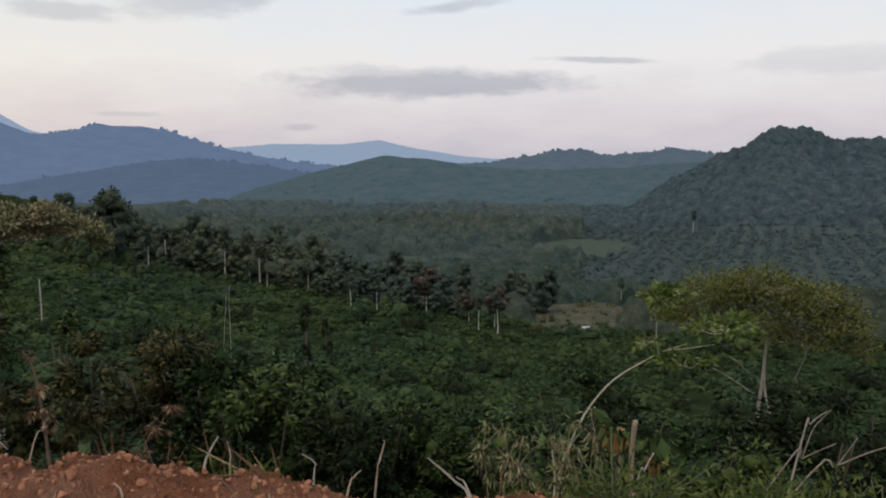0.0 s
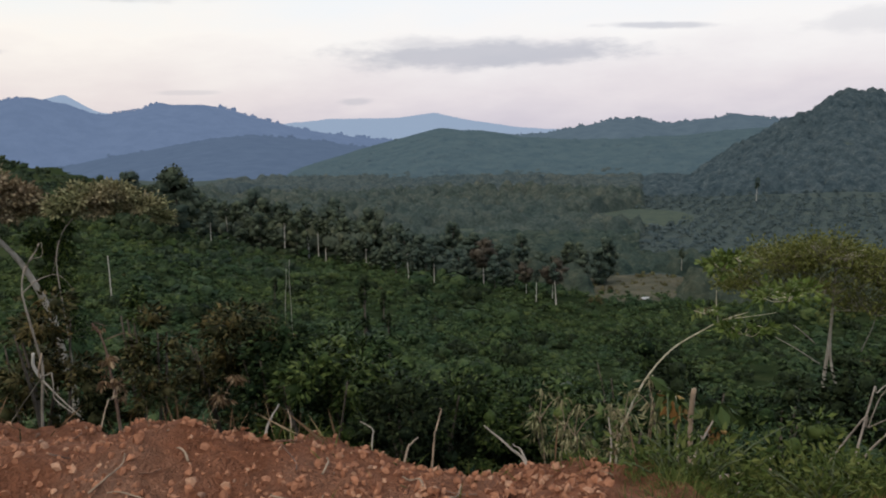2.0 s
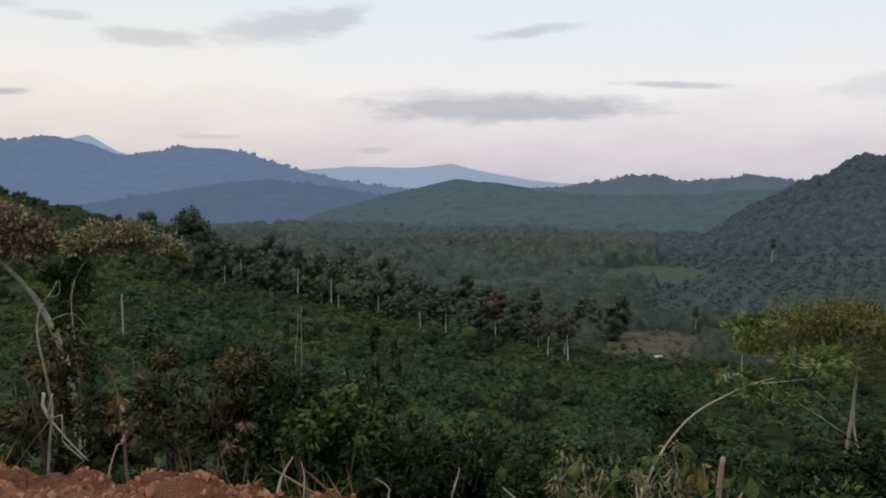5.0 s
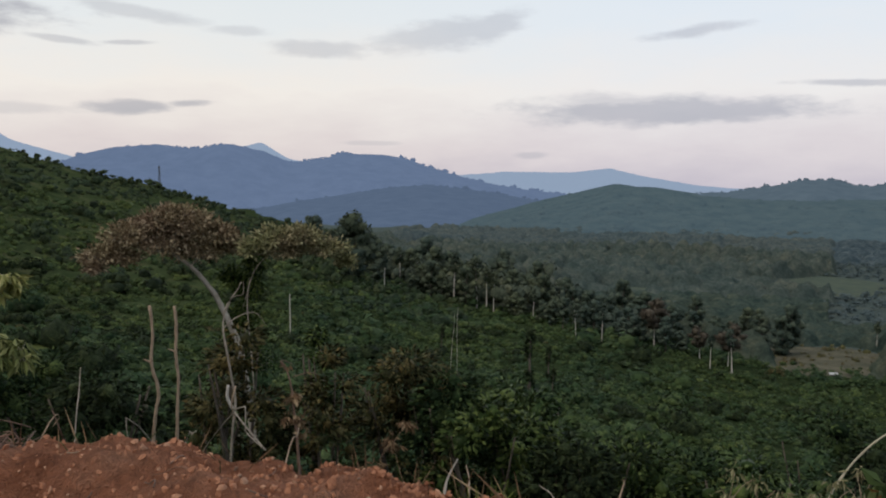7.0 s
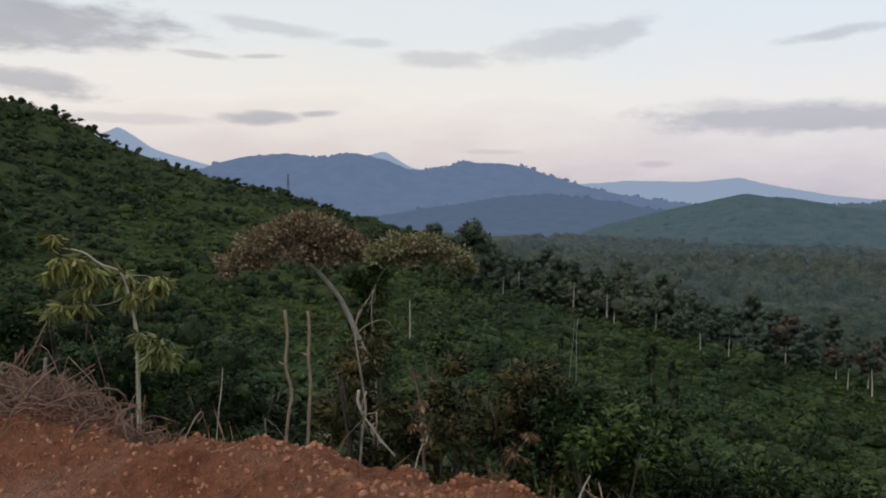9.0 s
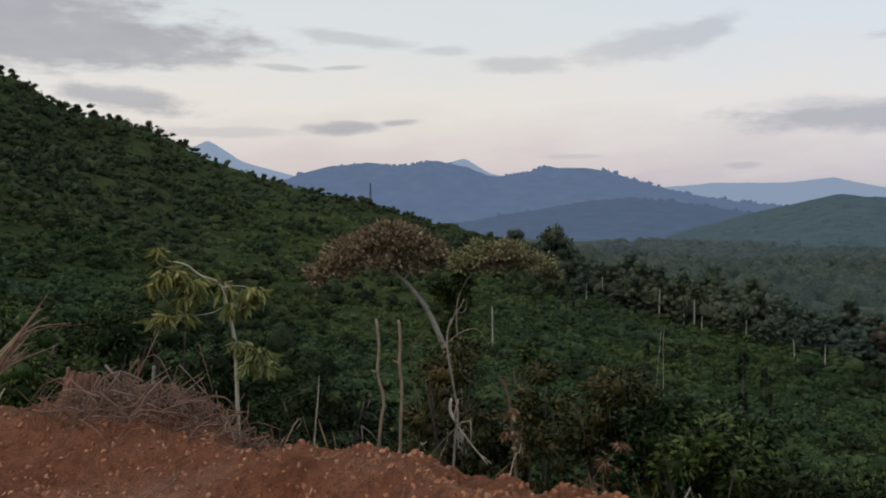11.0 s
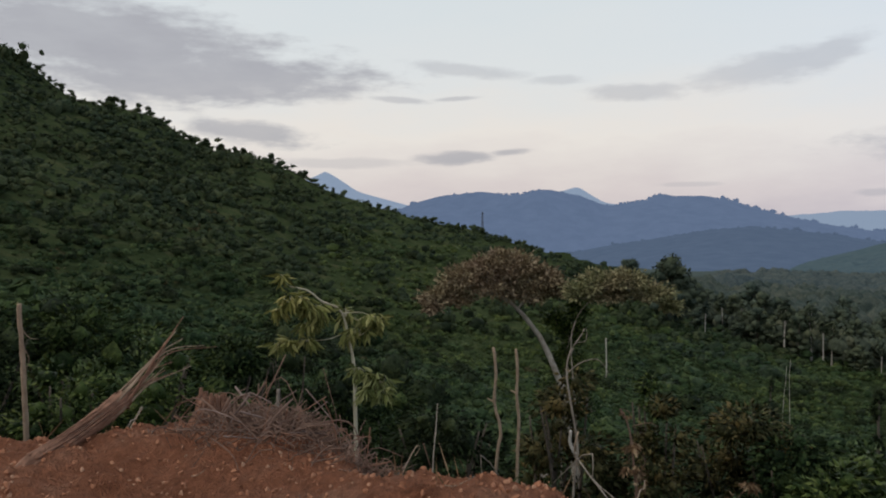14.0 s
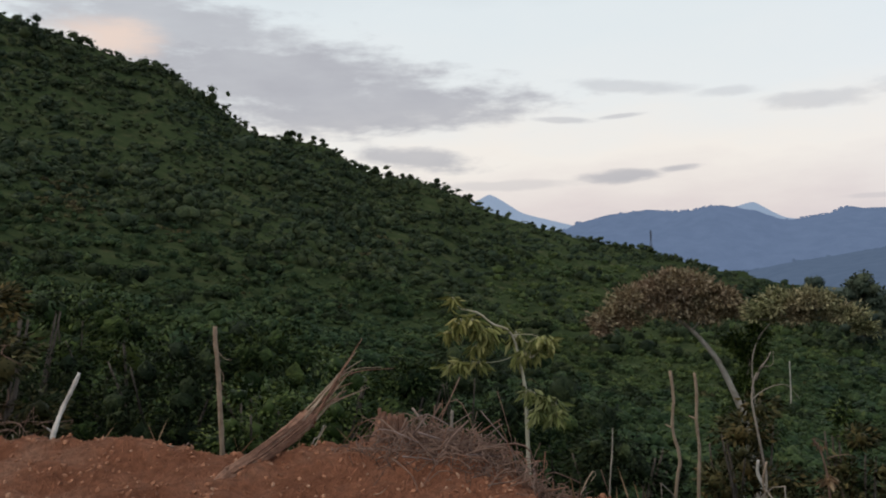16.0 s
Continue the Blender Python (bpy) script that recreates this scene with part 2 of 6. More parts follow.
def dirt_material():
    m, nt, b = material("red_dirt")
    n1, n2, n3 = noise_node(nt, 1.1, 5.0), noise_node(nt, 14.0, 6.0, 0.65), noise_node(nt, 60.0, 3.0)
    c = ramp_node(nt, n1, ((0.3, (0.30, 0.115, 0.058)), (0.5, (0.48, 0.205, 0.115)), (0.7, (0.58, 0.325, 0.215))))
    # n2 also drives the bump: shade in its hollows is put into the colour
    c = mix_colour(nt, 0.75, c, ramp_node(nt, n2, ((0.3, (0.45, 0.42, 0.42)), (0.6, (1.05, 1.0, 0.98)), (0.75, (1.3, 1.28, 1.25)))), "MULTIPLY")
    nt.links.new(c, b.inputs["Base Color"])
    b.inputs["Roughness"].default_value = 0.95
    b.inputs["Specular IOR Level"].default_value = 0.15
    add = nt.nodes.new("ShaderNodeMath")
    add.operation = "ADD"
    nt.links.new(n2, add.inputs[0])
    nt.links.new(n3, add.inputs[1])
    bump(nt, b, add.outputs[0], 1.0, 0.16)
    return m


def undergrowth_material():
    m, nt, b = material("undergrowth")
    c = ramp_node(nt, noise_node(nt, 0.35, 6.0, 0.7), ((0.3, (0.022, 0.034, 0.015)), (0.55, (0.036, 0.052, 0.023)), (0.75, (0.07, 0.076, 0.037))))
    nt.links.new(c, b.inputs["Base Color"])
    b.inputs["Roughness"].default_value = 1.0
    b.inputs["Specular IOR Level"].default_value = 0.0
    bump(nt, b, noise_node(nt, 1.5, 6.0, 0.7), 1.0, 0.5)
    return m


def woodfloor_material():
    m, nt, b = material("hazed_valley_floor")
    # matches the haze-paled woods: haze is in this ground colour too
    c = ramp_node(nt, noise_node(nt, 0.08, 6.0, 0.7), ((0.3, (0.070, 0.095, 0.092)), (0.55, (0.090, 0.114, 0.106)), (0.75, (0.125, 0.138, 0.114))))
    nt.links.new(c, b.inputs["Base Color"])
    b.inputs["Roughness"].default_value = 1.0
    b.inputs["Specular IOR Level"].default_value = 0.0
    bump(nt, b, noise_node(nt, 0.4, 6.0, 0.7), 1.0, 1.0)
    return m


M_DIRT, M_UNDER, M_FLOOR = dirt_material(), undergrowth_material(), woodfloor_material()


def bank_material():
    m, nt, b = material("grassy_banks")
    c = ramp_node(nt, noise_node(nt, 0.12, 6.0, 0.7), ((0.3, (0.032, 0.051, 0.022)), (0.55, (0.058, 0.076, 0.034)), (0.75, (0.118, 0.112, 0.058))))
    nt.links.new(c, b.inputs["Base Color"])
    b.inputs["Roughness"].default_value = 1.0
    b.inputs["Specular IOR Level"].default_value = 0.0
    bump(nt, b, noise_node(nt, 0.8, 6.0, 0.7), 1.0, 0.7)
    return m


M_BANK = bank_material()


def field_material(name, a, b2, c2):
    m, nt, b = material(name)
    c = ramp_node(nt, noise_node(nt, 0.12, 6.0, 0.7), ((0.3, a), (0.55, b2), (0.75, c2)))
    nt.links.new(c, b.inputs["Base Color"])
    b.inputs["Roughness"].default_value = 1.0
    b.inputs["Specular IOR Level"].default_value = 0.0
    bump(nt, b, noise_node(nt, 0.5, 5.0, 0.7), 1.0, 0.6)
    return m


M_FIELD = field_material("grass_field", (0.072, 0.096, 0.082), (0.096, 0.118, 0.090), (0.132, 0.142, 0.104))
M_DRYFIELD = field_material("dry_field", (0.075, 0.082, 0.060), (0.125, 0.118, 0.085), (0.19, 0.165, 0.12))


# ---- the lie of the land ----
def hash2(ix, iy, seed):
    h = (ix.astype(np.int64) * 374761393 + iy.astype(np.int64) * 668265263 + seed * 144665) & 0x7FFFFFFF
    h = ((h ^ (h >> 13)) * 1274126177) & 0x7FFFFFFF
    return ((h ^ (h >> 16)) & 0xFFFF) / 65535.0


def vnoise(x, y, seed=0):
    ix, iy = np.floor(x), np.floor(y)
    fx, fy = x - ix, y - iy
    fx, fy = fx * fx * (3 - 2 * fx), fy * fy * (3 - 2 * fy)
    a, b = hash2(ix, iy, seed), hash2(ix + 1, iy, seed)
    c, d = hash2(ix, iy + 1, seed), hash2(ix + 1, iy + 1, seed)
    return (a + (b - a) * fx) + ((c + (d - c) * fx) - (a + (b - a) * fx)) * fy - 0.5


def fbm(x, y, size, octaves=4, seed=0):
    s, amp = 0.0, 1.0
    for o in range(octaves):
        s = s + amp * vnoise(x / size * 2 ** o + 17.3 * o, y / size * 2 ** o + 5.1 * o, seed + o)
        amp *= 0.5
    return s


EDGE_AZ = (-180, -100, -85, -60, -30, -20, -13, -8, 5, 26, 44, 49, 58, 66, 78, 90, 105, 180)
EDGE_R = (60, 60, 24, 6.4, 4.0, 3.8, 3.85, 3.9, 4.05, 4.7, 5.8, 7.1, 7.6, 7.7, 9.3, 16, 60, 60)
ROUND = (15, 50, 110, 200, 330, 520, 700, 1000)
SLOPES = {
    -60: (-7, -20, -38, -50, -50, -50, -49, -50), -10: (-6.5, -18, -36, -48, -50, -50, -49, -50),
    5: (-6, -16, -31, -44, -49, -50, -49, -50), 15: (-5.5, -14.5, -27, -38, -44, -47, -48, -50),
    26: (-5, -13, -23, -33, -31, 0, -32, -46), 40: (-4.5, -11, -19, -29, -19, 0, 0, -36),
    60: (-3.2, -7, -11, -8, 22, 0, 60, 10), 78: (-2.6, -5, -5, 6, 48, 0, 120, 70), 120: (-1, -2, 2, 14, 50, 0, 120, 90),
}
CREST_AZ = (10, 18, 20, 23.4, 24.6, 26.5, 28.7, 30.5, 32, 33.5, 35, 36.6, 38, 39.9, 42, 44.3, 46.3, 47.7, 49, 50.4, 52.8, 54.7, 56.2, 57.4, 59.3, 61.5, 63.3, 64.4, 65.9, 67.3, 69.4, 71, 73, 75, 76.8, 90, 120)
CREST_EL = (-5.4, -5.0, -4.2, -2.7, -2.5, -2.25, -1.75, -1.1, -0.62, -0.1, 0.42, 0.78, 1.0, 1.48, 2.05, 2.85, 3.8, 4.6, 5.25, 5.6, 5.9, 6.65, 7.9, 8.2, 8.55, 8.8, 10.2, 11.1, 12.1, 13.1, 13.4, 13.9, 14.6, 15.1, 15.5, 15.8, 14)
HILL_AZ = (-60, -40, -28, -26.9, -25.3, -24.6, -23.4, -22, -21, -20.4, -19.7, -18, -15.8, -13.7, -11.5, -9, -8)
HILL_EL = (-0.9, 0.8, 0.75, 0.95, 0.75, 1.1, 1.55, 1.6, 1.25, 0.65, 0.25, -0.35, -1.3, -2.5, -4.1, -5.0, -5.2)


def polar(x, y):
    return np.degrees(np.arctan2(-x, y)), np.hypot(x, y)


def land(x, y):
    """Height of the ground at x, y."""
    az, r = polar(x, y)
    azs = sorted(SLOPES)
    table = np.array([SLOPES[a] for a in azs], float)
    lr, le = np.log(np.maximum(r, 0.5)), np.log(np.array(ROUND, float))
    cols = [np.interp(az, azs, table[:, i]) for i in range(len(ROUND))]
    crest = 520 * np.tan(np.radians(np.interp(az, CREST_AZ, CREST_EL)))
    cols[5] = np.where(az > 12, crest, cols[5])
    edge = np.interp(az, EDGE_AZ, EDGE_R) + 0.35 * fbm(x, y, 1.6, 3, 5)
    first = cols[0] * 0.42
    k = np.clip((lr - le[0]) / (le[1] - le[0]), 0, 1)
    z = cols[0] + (cols[1] - cols[0]) * k
    for i in range(1, len(ROUND) - 1):
        k = np.clip((r - ROUND[i]) / (ROUND[i + 1] - ROUND[i]), 0, 1)
        if i >= 4:
            k = k * k * (3 - 2 * k) if i > 4 else k ** 1.15
        z = np.where(r > ROUND[i], cols[i] + (cols[i + 1] - cols[i]) * k, z)
    z = np.where(r > 1000, np.maximum(cols[7] - (r - 1000) * 0.05, -50), z)
    z = z + np.clip(r - 12, 0, 60) / 60 * 2.2 * fbm(x, y, 38, 4, 11)
    # wooded hill over the plantation
    top = 900 * np.tan(np.radians(np.interp(az, HILL_AZ, HILL_EL)))
    k = np.clip((r - 640) / 260, 0, 1)
    k2 = np.clip((1250 - r) / 350, 0, 1)
    rise = (top + 50) * np.sin(k * np.pi / 2) * k2 - 50 + 6 * fbm(x, y, 90, 3, 3) * k
    z = np.where((r > 640) & (r < 1250) & (az < -8), np.maximum(z, rise), z)
    # drop from the cut edge of the shoulder down to the slope
    pad = 0.11 * fbm(x, y, 0.8, 4, 2) + 0.10 * fbm(x, y, 3.5, 2, 9) + 0.16 * np.exp(-((r - edge + 0.75) / 0.5) ** 2) * (0.6 + fbm(x, y, 1.1, 3, 4)) - 0.06
    pad = pad + 0.11 * fbm(x, y, 0.34, 3, 21) + 0.05 * fbm(x, y, 0.16, 2, 22)
    pad = pad + 0.10 * np.exp(-((az - 70) / 10.0) ** 2 - ((r - edge + 0.5) / 0.8) ** 2) - 0.07 * np.exp(-((x + 6.15) ** 2 + (y - 2.6) ** 2) / 0.2)
    pad = pad + 0.11 * np.exp(-((az - 54) / 7.0) ** 2 - ((r - edge + 0.5) / 0.8) ** 2) + 0.03 * np.exp(-((az - 33) / 9.0) ** 2 - ((r - edge + 0.5) / 0.6) ** 2)
    k = np.clip((r - edge) / (15 - np.minimum(edge, 12)), 0, 1)
    down = cols[0] * (0.38 * (1 - np.exp(-k * 9)) + 0.62 * k) + 0.2 * fbm(x, y, 2, 3, 6) * k
    near = np.where(r < edge, pad, pad * np.exp(-k * 12) + down)
    front = (r < 15) | (r < edge)
    back = np.abs(az - 20) > 110
    return np.where(front, near, np.where(back, 0.04 * np.maximum(r - 25, 0), z)), edge


def fast_mesh(name, v, f, mats=(), index=None, smooth=False):
    me = bpy.data.meshes.new(name)
    v, f = np.asarray(v, np.float32), np.asarray(f, np.int32)
    me.vertices.add(len(v))
    me.vertices.foreach_set("co", v.ravel())
    k = f.shape[1]
    me.loops.add(f.size)
    me.loops.foreach_set("vertex_index", f.ravel())
    me.polygons.add(len(f))
    me.polygons.foreach_set("loop_start", np.arange(0, f.size, k, dtype=np.int32))
    for m in mats:
        me.materials.append(m)
    if index is not None:
        me.polygons.foreach_set("material_index", np.asarray(index, np.int32))
    me.polygons.foreach_set("use_smooth", np.full(len(f), smooth))
    me.update(calc_edges=True)
    return me


def grid_faces(na, nr, closed):
    a = np.arange(na if closed else na - 1)
    i, j = np.meshgrid(a, np.arange(nr - 1), indexing="ij")
    i2 = (i + 1) % na
    return np.stack([i * nr + j, i * nr + j + 1, i2 * nr + j + 1, i2 * nr + j], -1).reshape(-1, 4)


def build_ground():
    az = np.concatenate([np.arange(-36, 88, 0.5), np.arange(88, 324, 4.0)])
    r = np.concatenate([[0.05, 0.6, 1.2, 1.8], np.arange(2.2, 10, 0.075), np.geomspace(10, 4900, 230)])
    A, R = np.meshgrid(np.radians(az), r, indexing="ij")
    x, y = -np.sin(A) * R, np.cos(A) * R
    z, edge = land(x, y)
    f = grid_faces(len(az), len(r), True)
    rf, ef, af = R.ravel()[f].mean(1), edge.ravel()[f].mean(1), np.degrees(A.ravel()[f]).max(1)
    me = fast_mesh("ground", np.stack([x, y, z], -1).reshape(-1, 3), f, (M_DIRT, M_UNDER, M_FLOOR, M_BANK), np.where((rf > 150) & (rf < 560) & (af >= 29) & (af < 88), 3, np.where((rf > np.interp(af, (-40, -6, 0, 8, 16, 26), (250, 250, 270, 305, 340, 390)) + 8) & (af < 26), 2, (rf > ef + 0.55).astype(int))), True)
    return tagged(new("ground", me), "red dirt shoulder falling away to a green overgrown valley", "ground", kind="structure")


build_ground()


# ---- far ranges ----
def ridge(name, label, dist, depth, az_el, mat, foot=-50.0, rough=6.0, seed=0, steps=3.0, grain=60.0):
    """A long wooded ridge: crest heights in degrees over the camera at stations in azimuth."""
    azs, els = [p[0] for p in az_el], [p[1] for p in az_el]
    az = np.arange(azs[0], azs[-1], 0.1)
    s = np.linspace(-1, 0.35, 40)
    A, S = np.meshgrid(az, s, indexing="ij")
    R = dist + S * depth
    x, y = -np.sin(np.radians(A)) * R, np.cos(np.radians(A)) * R
    crest = np.interp(A, azs, els)
    ker = np.exp(-np.linspace(-2, 2, 13) ** 2)
    crest = np.apply_along_axis(lambda c: np.convolve(np.pad(c, 6, mode="edge"), ker / ker.sum(), "valid"), 0, crest)
    top = dist * np.tan(np.radians(crest)) + 1.6
    shape = np.where(S < 0, np.cos(S * np.pi / 2) ** 0.8, 1 - (S / 0.35) ** 2)
    spur = 1 + 0.30 * fbm(x, y, depth * 0.35, 3, seed) * np.sin(np.clip(-S, 0, 1) * np.pi)
    z = foot - 8 + (top - foot + 8) * shape * spur + rough * fbm(x, y, grain, 4, seed + 3) * (0.35 + np.abs(S))
    v = np.stack([x, y, z], -1).reshape(-1, 3)
    return tagged(new(name, fast_mesh(name, v, grid_faces(len(az), len(s), False), (mat,), None, True)), label, "hill", kind="structure")


M_D1 = haze_glow_material("green_hill_haze_glow", (0.026, 0.042, 0.040), (0.052, 0.070, 0.060), (0.12, 0.18, 0.235), 0.36, 0.05)
M_D2 = haze_glow_material("ridge_haze_glow", (0.03, 0.045, 0.05), (0.055, 0.075, 0.08), (0.14, 0.195, 0.265), 0.42, 0.03)
M_D3 = haze_glow_material("blue_hill_haze_glow", (0.022, 0.032, 0.038), (0.042, 0.056, 0.066), (0.145, 0.208, 0.345), 0.48, 0.03)
M_D4 = haze_glow_material("blue_range_haze_glow", (0.022, 0.032, 0.042), (0.042, 0.056, 0.075), (0.175, 0.245, 0.405), 0.59, 0.02)
M_D5 = haze_glow_material("palest_range_haze_glow", (0.02, 0.03, 0.04), (0.025, 0.035, 0.045), (0.33, 0.42, 0.57), 0.78, 0.008)

CENTRAL = ((-40, -0.2), (-25, 0.0), (-17.6, -0.05), (-15.1, -0.2), (-12.2, -0.48), (-8.4, -0.53), (-4.5, -0.45), (-1.4, -0.32), (0.9, 0.05), (2.9, 0.46), (4.05, 0.62), (5.6, 0.24), (8.7, -0.5), (11.8, -1.3), (14.8, -2.2), (17, -2.9))
BACK = ((-40, 0.3), (-20, 0.3), (-17.6, 0.5), (-15.4, 0.98), (-14.4, 0.68), (-11.4, 0.42), (-9.1, 0.82), (-7.6, 0.76), (-5.7, 0.38), (-3.4, 0.04), (-0.6, -0.2), (4, -1.2))
LOWBLUE = ((2, -1.6), (6, -0.95), (10.4, -0.42), (12, -0.1), (14.3, 0.2), (16.8, 0.44), (19.3, 0.24), (22, -0.14), (24.3, -0.5), (26.8, -0.9), (31, -1.8))
BLUE = ((4, -0.6), (11.6, 0.34), (13.7, 0.8), (15.9, 1.4), (18.1, 2.15), (19.6, 2.36), (22.6, 2.5), (24.1, 2.2), (26.1, 1.95), (28.8, 2.62), (30.6, 3.05), (32.7, 2.76), (35.1, 2.83), (37.4, 2.58), (39.7, 2.02), (41.5, 1.4), (44, 0.8), (50, 0.2))
PALE = ((-20, 0.1), (-8, 0.15), (-3.3, 0.3), (-1.4, 0.45), (1.7, 0.97), (4.5, 1.6), (6.8, 1.34), (11.5, 1.33), (14.2, 1.12), (19, 0.9), (23, 1.5), (26.2, 2.1), (27.3, 2.75), (28.1, 3.1), (29.3, 2.98),
        (31, 2.3), (36, 1.2), (39.9, 2.1), (43.4, 3.1), (45.4, 4.32), (46.1, 3.95), (50, 2.6), (60, 1.5))
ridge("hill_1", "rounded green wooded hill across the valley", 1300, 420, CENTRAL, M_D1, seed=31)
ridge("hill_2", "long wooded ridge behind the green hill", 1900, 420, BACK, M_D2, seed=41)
ridge("hill_3", "low wooded hill with blue haze added as glow", 2300, 1250, LOWBLUE, M_D3, foot=-62, seed=51)
ridge("mountain_1", "dark blue mountain range with evening haze added as glow", 3200, 800, BLUE, M_D4, rough=10, seed=61)
ridge("mountain_2", "pale blue far mountain range with haze added as glow", 4400, 800, PALE, M_D5, rough=8, seed=71)


# ---- foliage ----
def ico(sub):
    bm = bmesh.new()
    bmesh.ops.create_icosphere(bm, subdivisions=sub, radius=1.0)
    v = np.array([p.co[:] for p in bm.verts])
    f = np.array([[p.index for p in q.verts] for q in bm.faces])
    bm.free()
    return v, f


ICO1, ICO2 = ico(1), ico(2)


def unit(a):
    return a / (np.linalg.norm(a, axis=-1, keepdims=True) + 1e-9)


def soft_mesh(name, v, f, n, mat):
    """A leafy mesh whose leaves are shaded as one soft mass: a normal for every vertex."""
    me = fast_mesh(name, v, f, (mat,), None, True)
    me.normals_split_custom_set_from_vertices(np.asarray(n, np.float32).tolist())
    return me


def clump(rng, lobes, leaves, leaf, flat=0.7, soft=0.8, up=0.0, heart=0.8):
    """A shrub or crown about 1 m in radius: small leaves over several lobes round a dense heart."""
    cen = rng.normal(size=(lobes, 3)) * (0.60, 0.60, 0.24)
    rad = rng.uniform(0.22, 0.55, lobes)
    which = rng.choice(lobes, leaves, p=rad ** 2 / (rad ** 2).sum())
    n = rng.normal(size=(leaves, 3))
    n[:, 2] = np.abs(n[:, 2]) * 1.1 - 0.3
    n = unit(n)
    c = cen[which] + n * rad[which][:, None] * rng.uniform(0.8, 1.12, leaves)[:, None]
    face = unit(n + rng.normal(size=(leaves, 3)) * 0.4 + (0, 0, up * 1.5))
    u = unit(np.cross(face, rng.normal(size=(leaves, 3))))
    w = np.cross(face, u)
    L = leaf * rng.uniform(0.65, 1.25, leaves)[:, None]
    v = np.stack([c - u * L * 0.62, c + u * L * 0.5 - w * L * 0.36, c + u * L * 0.35 + w * L * 0.5], 1)
    whole = unit(c * (1, 1, 1.3) + (0, 0, 0.35))
    vn = unit(n * 0.55 * soft + whole * 0.45 * soft + face * (1 - soft))
    vs, fs, ns = [v.reshape(-1, 3)], [np.arange(leaves * 3).reshape(-1, 3)], [np.repeat(vn, 3, 0)]
    o = leaves * 3
    for q, r in zip(cen, rad):
        k = ICO1[0] * (1 + 0.15 * rng.normal(size=(len(ICO1[0]), 1))) * r * heart + q
        vs.append(k)
        fs.append(ICO1[1] + o)
        ns.append(unit(ICO1[0] * 0.6 + unit(k * (1, 1, 1.3) + (0, 0, 0.35)) * 0.4))
        o += len(k)
    v = np.concatenate(vs)
    v[:, 2] = v[:, 2] * flat
    return v, np.concatenate(fs), unit(np.concatenate(ns) * (1 - up) + (0, 0, up))


def scatter(name, label, category, spots, sizes, templates, mat, rng, squash=(0.7, 1.25), lift=0.2):
    vs, fs, ns, o = [], [], [], 0
    turn = rng.uniform(0, 2 * np.pi, len(spots))
    pick = rng.integers(0, len(templates), len(spots))
    hs = rng.uniform(*squash, len(spots))
    for t, (v, f, n) in enumerate(templates):
        m = np.nonzero(pick == t)[0]
        if not len(m):
            continue
        ca, sa = np.cos(turn[m])[:, None], np.sin(turn[m])[:, None]
        s = sizes[m][:, None]
        x = (v[None, :, 0] * ca - v[None, :, 1] * sa) * s + spots[m, 0][:, None]
        y = (v[None, :, 0] * sa + v[None, :, 1] * ca) * s + spots[m, 1][:, None]
        z = (v[None, :, 2] * hs[m][:, None] + lift) * s + spots[m, 2][:, None]
        vs.append(np.stack([x, y, z], -1).reshape(-1, 3))
        ns.append(np.stack([n[None, :, 0] * ca - n[None, :, 1] * sa, n[None, :, 0] * sa + n[None, :, 1] * ca, np.repeat(n[None, :, 2], len(m), 0)], -1).reshape(-1, 3))
        fs.append((f[None] + (np.arange(len(m)) * len(v))[:, None, None]).reshape(-1, 3) + o)
        o += len(m) * len(v)
    me = soft_mesh(name, np.concatenate(vs), np.concatenate(fs), np.concatenate(ns), mat)
    return tagged(new(name, me), label, category, kind="stuff")


def spots_in(rng, az0, az1, r0, r1, gap, jitter=0.45):
    """Even but irregular places on the land between two bearings and distances."""
    n = int(radians(az1 - az0) / 2 * (r1 * r1 - r0 * r0) / gap ** 2)
    az = np.radians(rng.uniform(az0, az1, n))
    r = np.sqrt(rng.uniform(r0 * r0, r1 * r1, n))
    x, y = -np.sin(az) * r, np.cos(az) * r
    return np.stack([x, y, land(x, y)[0]], -1)


def blobs(rng, lobes, flat, up):
    """A rounded far crown about 1 m in radius: several uneven lobes, shaded softly."""
    vs, fs, ns, o = [], [], [], 0
    for q, r in zip(rng.normal(size=(lobes, 3)) * (0.5, 0.5, 0.22), rng.uniform(0.35, 0.62, lobes)):
        k = ICO1[0] * (1 + 0.2 * rng.normal(size=(len(ICO1[0]), 1))) * r + q
        vs.append(k * (1, 1, flat))
        fs.append(ICO1[1] + o)
        ns.append(unit(ICO1[0] * 0.7 + unit(k + (0, 0, 0.3)) * 0.3))
        o += len(k)
    return np.concatenate(vs), np.concatenate(fs), unit(np.concatenate(ns) * (1 - up) + (0, 0, up))


rng = np.random.default_rng(7)
BLOB = [blobs(rng, 4, 0.8, 0.42) for _ in range(14)]
FINE = [clump(rng, 5, 330, 0.14, soft=0.6, heart=0.7) for _ in range(6)]
MID = [clump(rng, 5, 84, 0.21, soft=0.75, up=0.2, heart=0.75) for _ in range(9)]
COARSE = [clump(rng, 3, 48, 0.25, up=0.3, heart=0.75) for _ in range(9)]
SMALL = [clump(rng, 3, 26, 0.27, up=0.4, heart=0.85) for _ in range(9)]
CROWN = [clump(rng, 5, 84, 0.2, flat=0.8, soft=0.85, up=0.3, heart=0.76) for _ in range(12)]
TINY = [clump(rng, 3, 16, 0.34, flat=0.55, up=0.72, heart=0.85) for _ in range(12)]


def sizes_of(rng, n, mean, spread):
    return mean * np.exp(rng.normal(size=n) * spread)


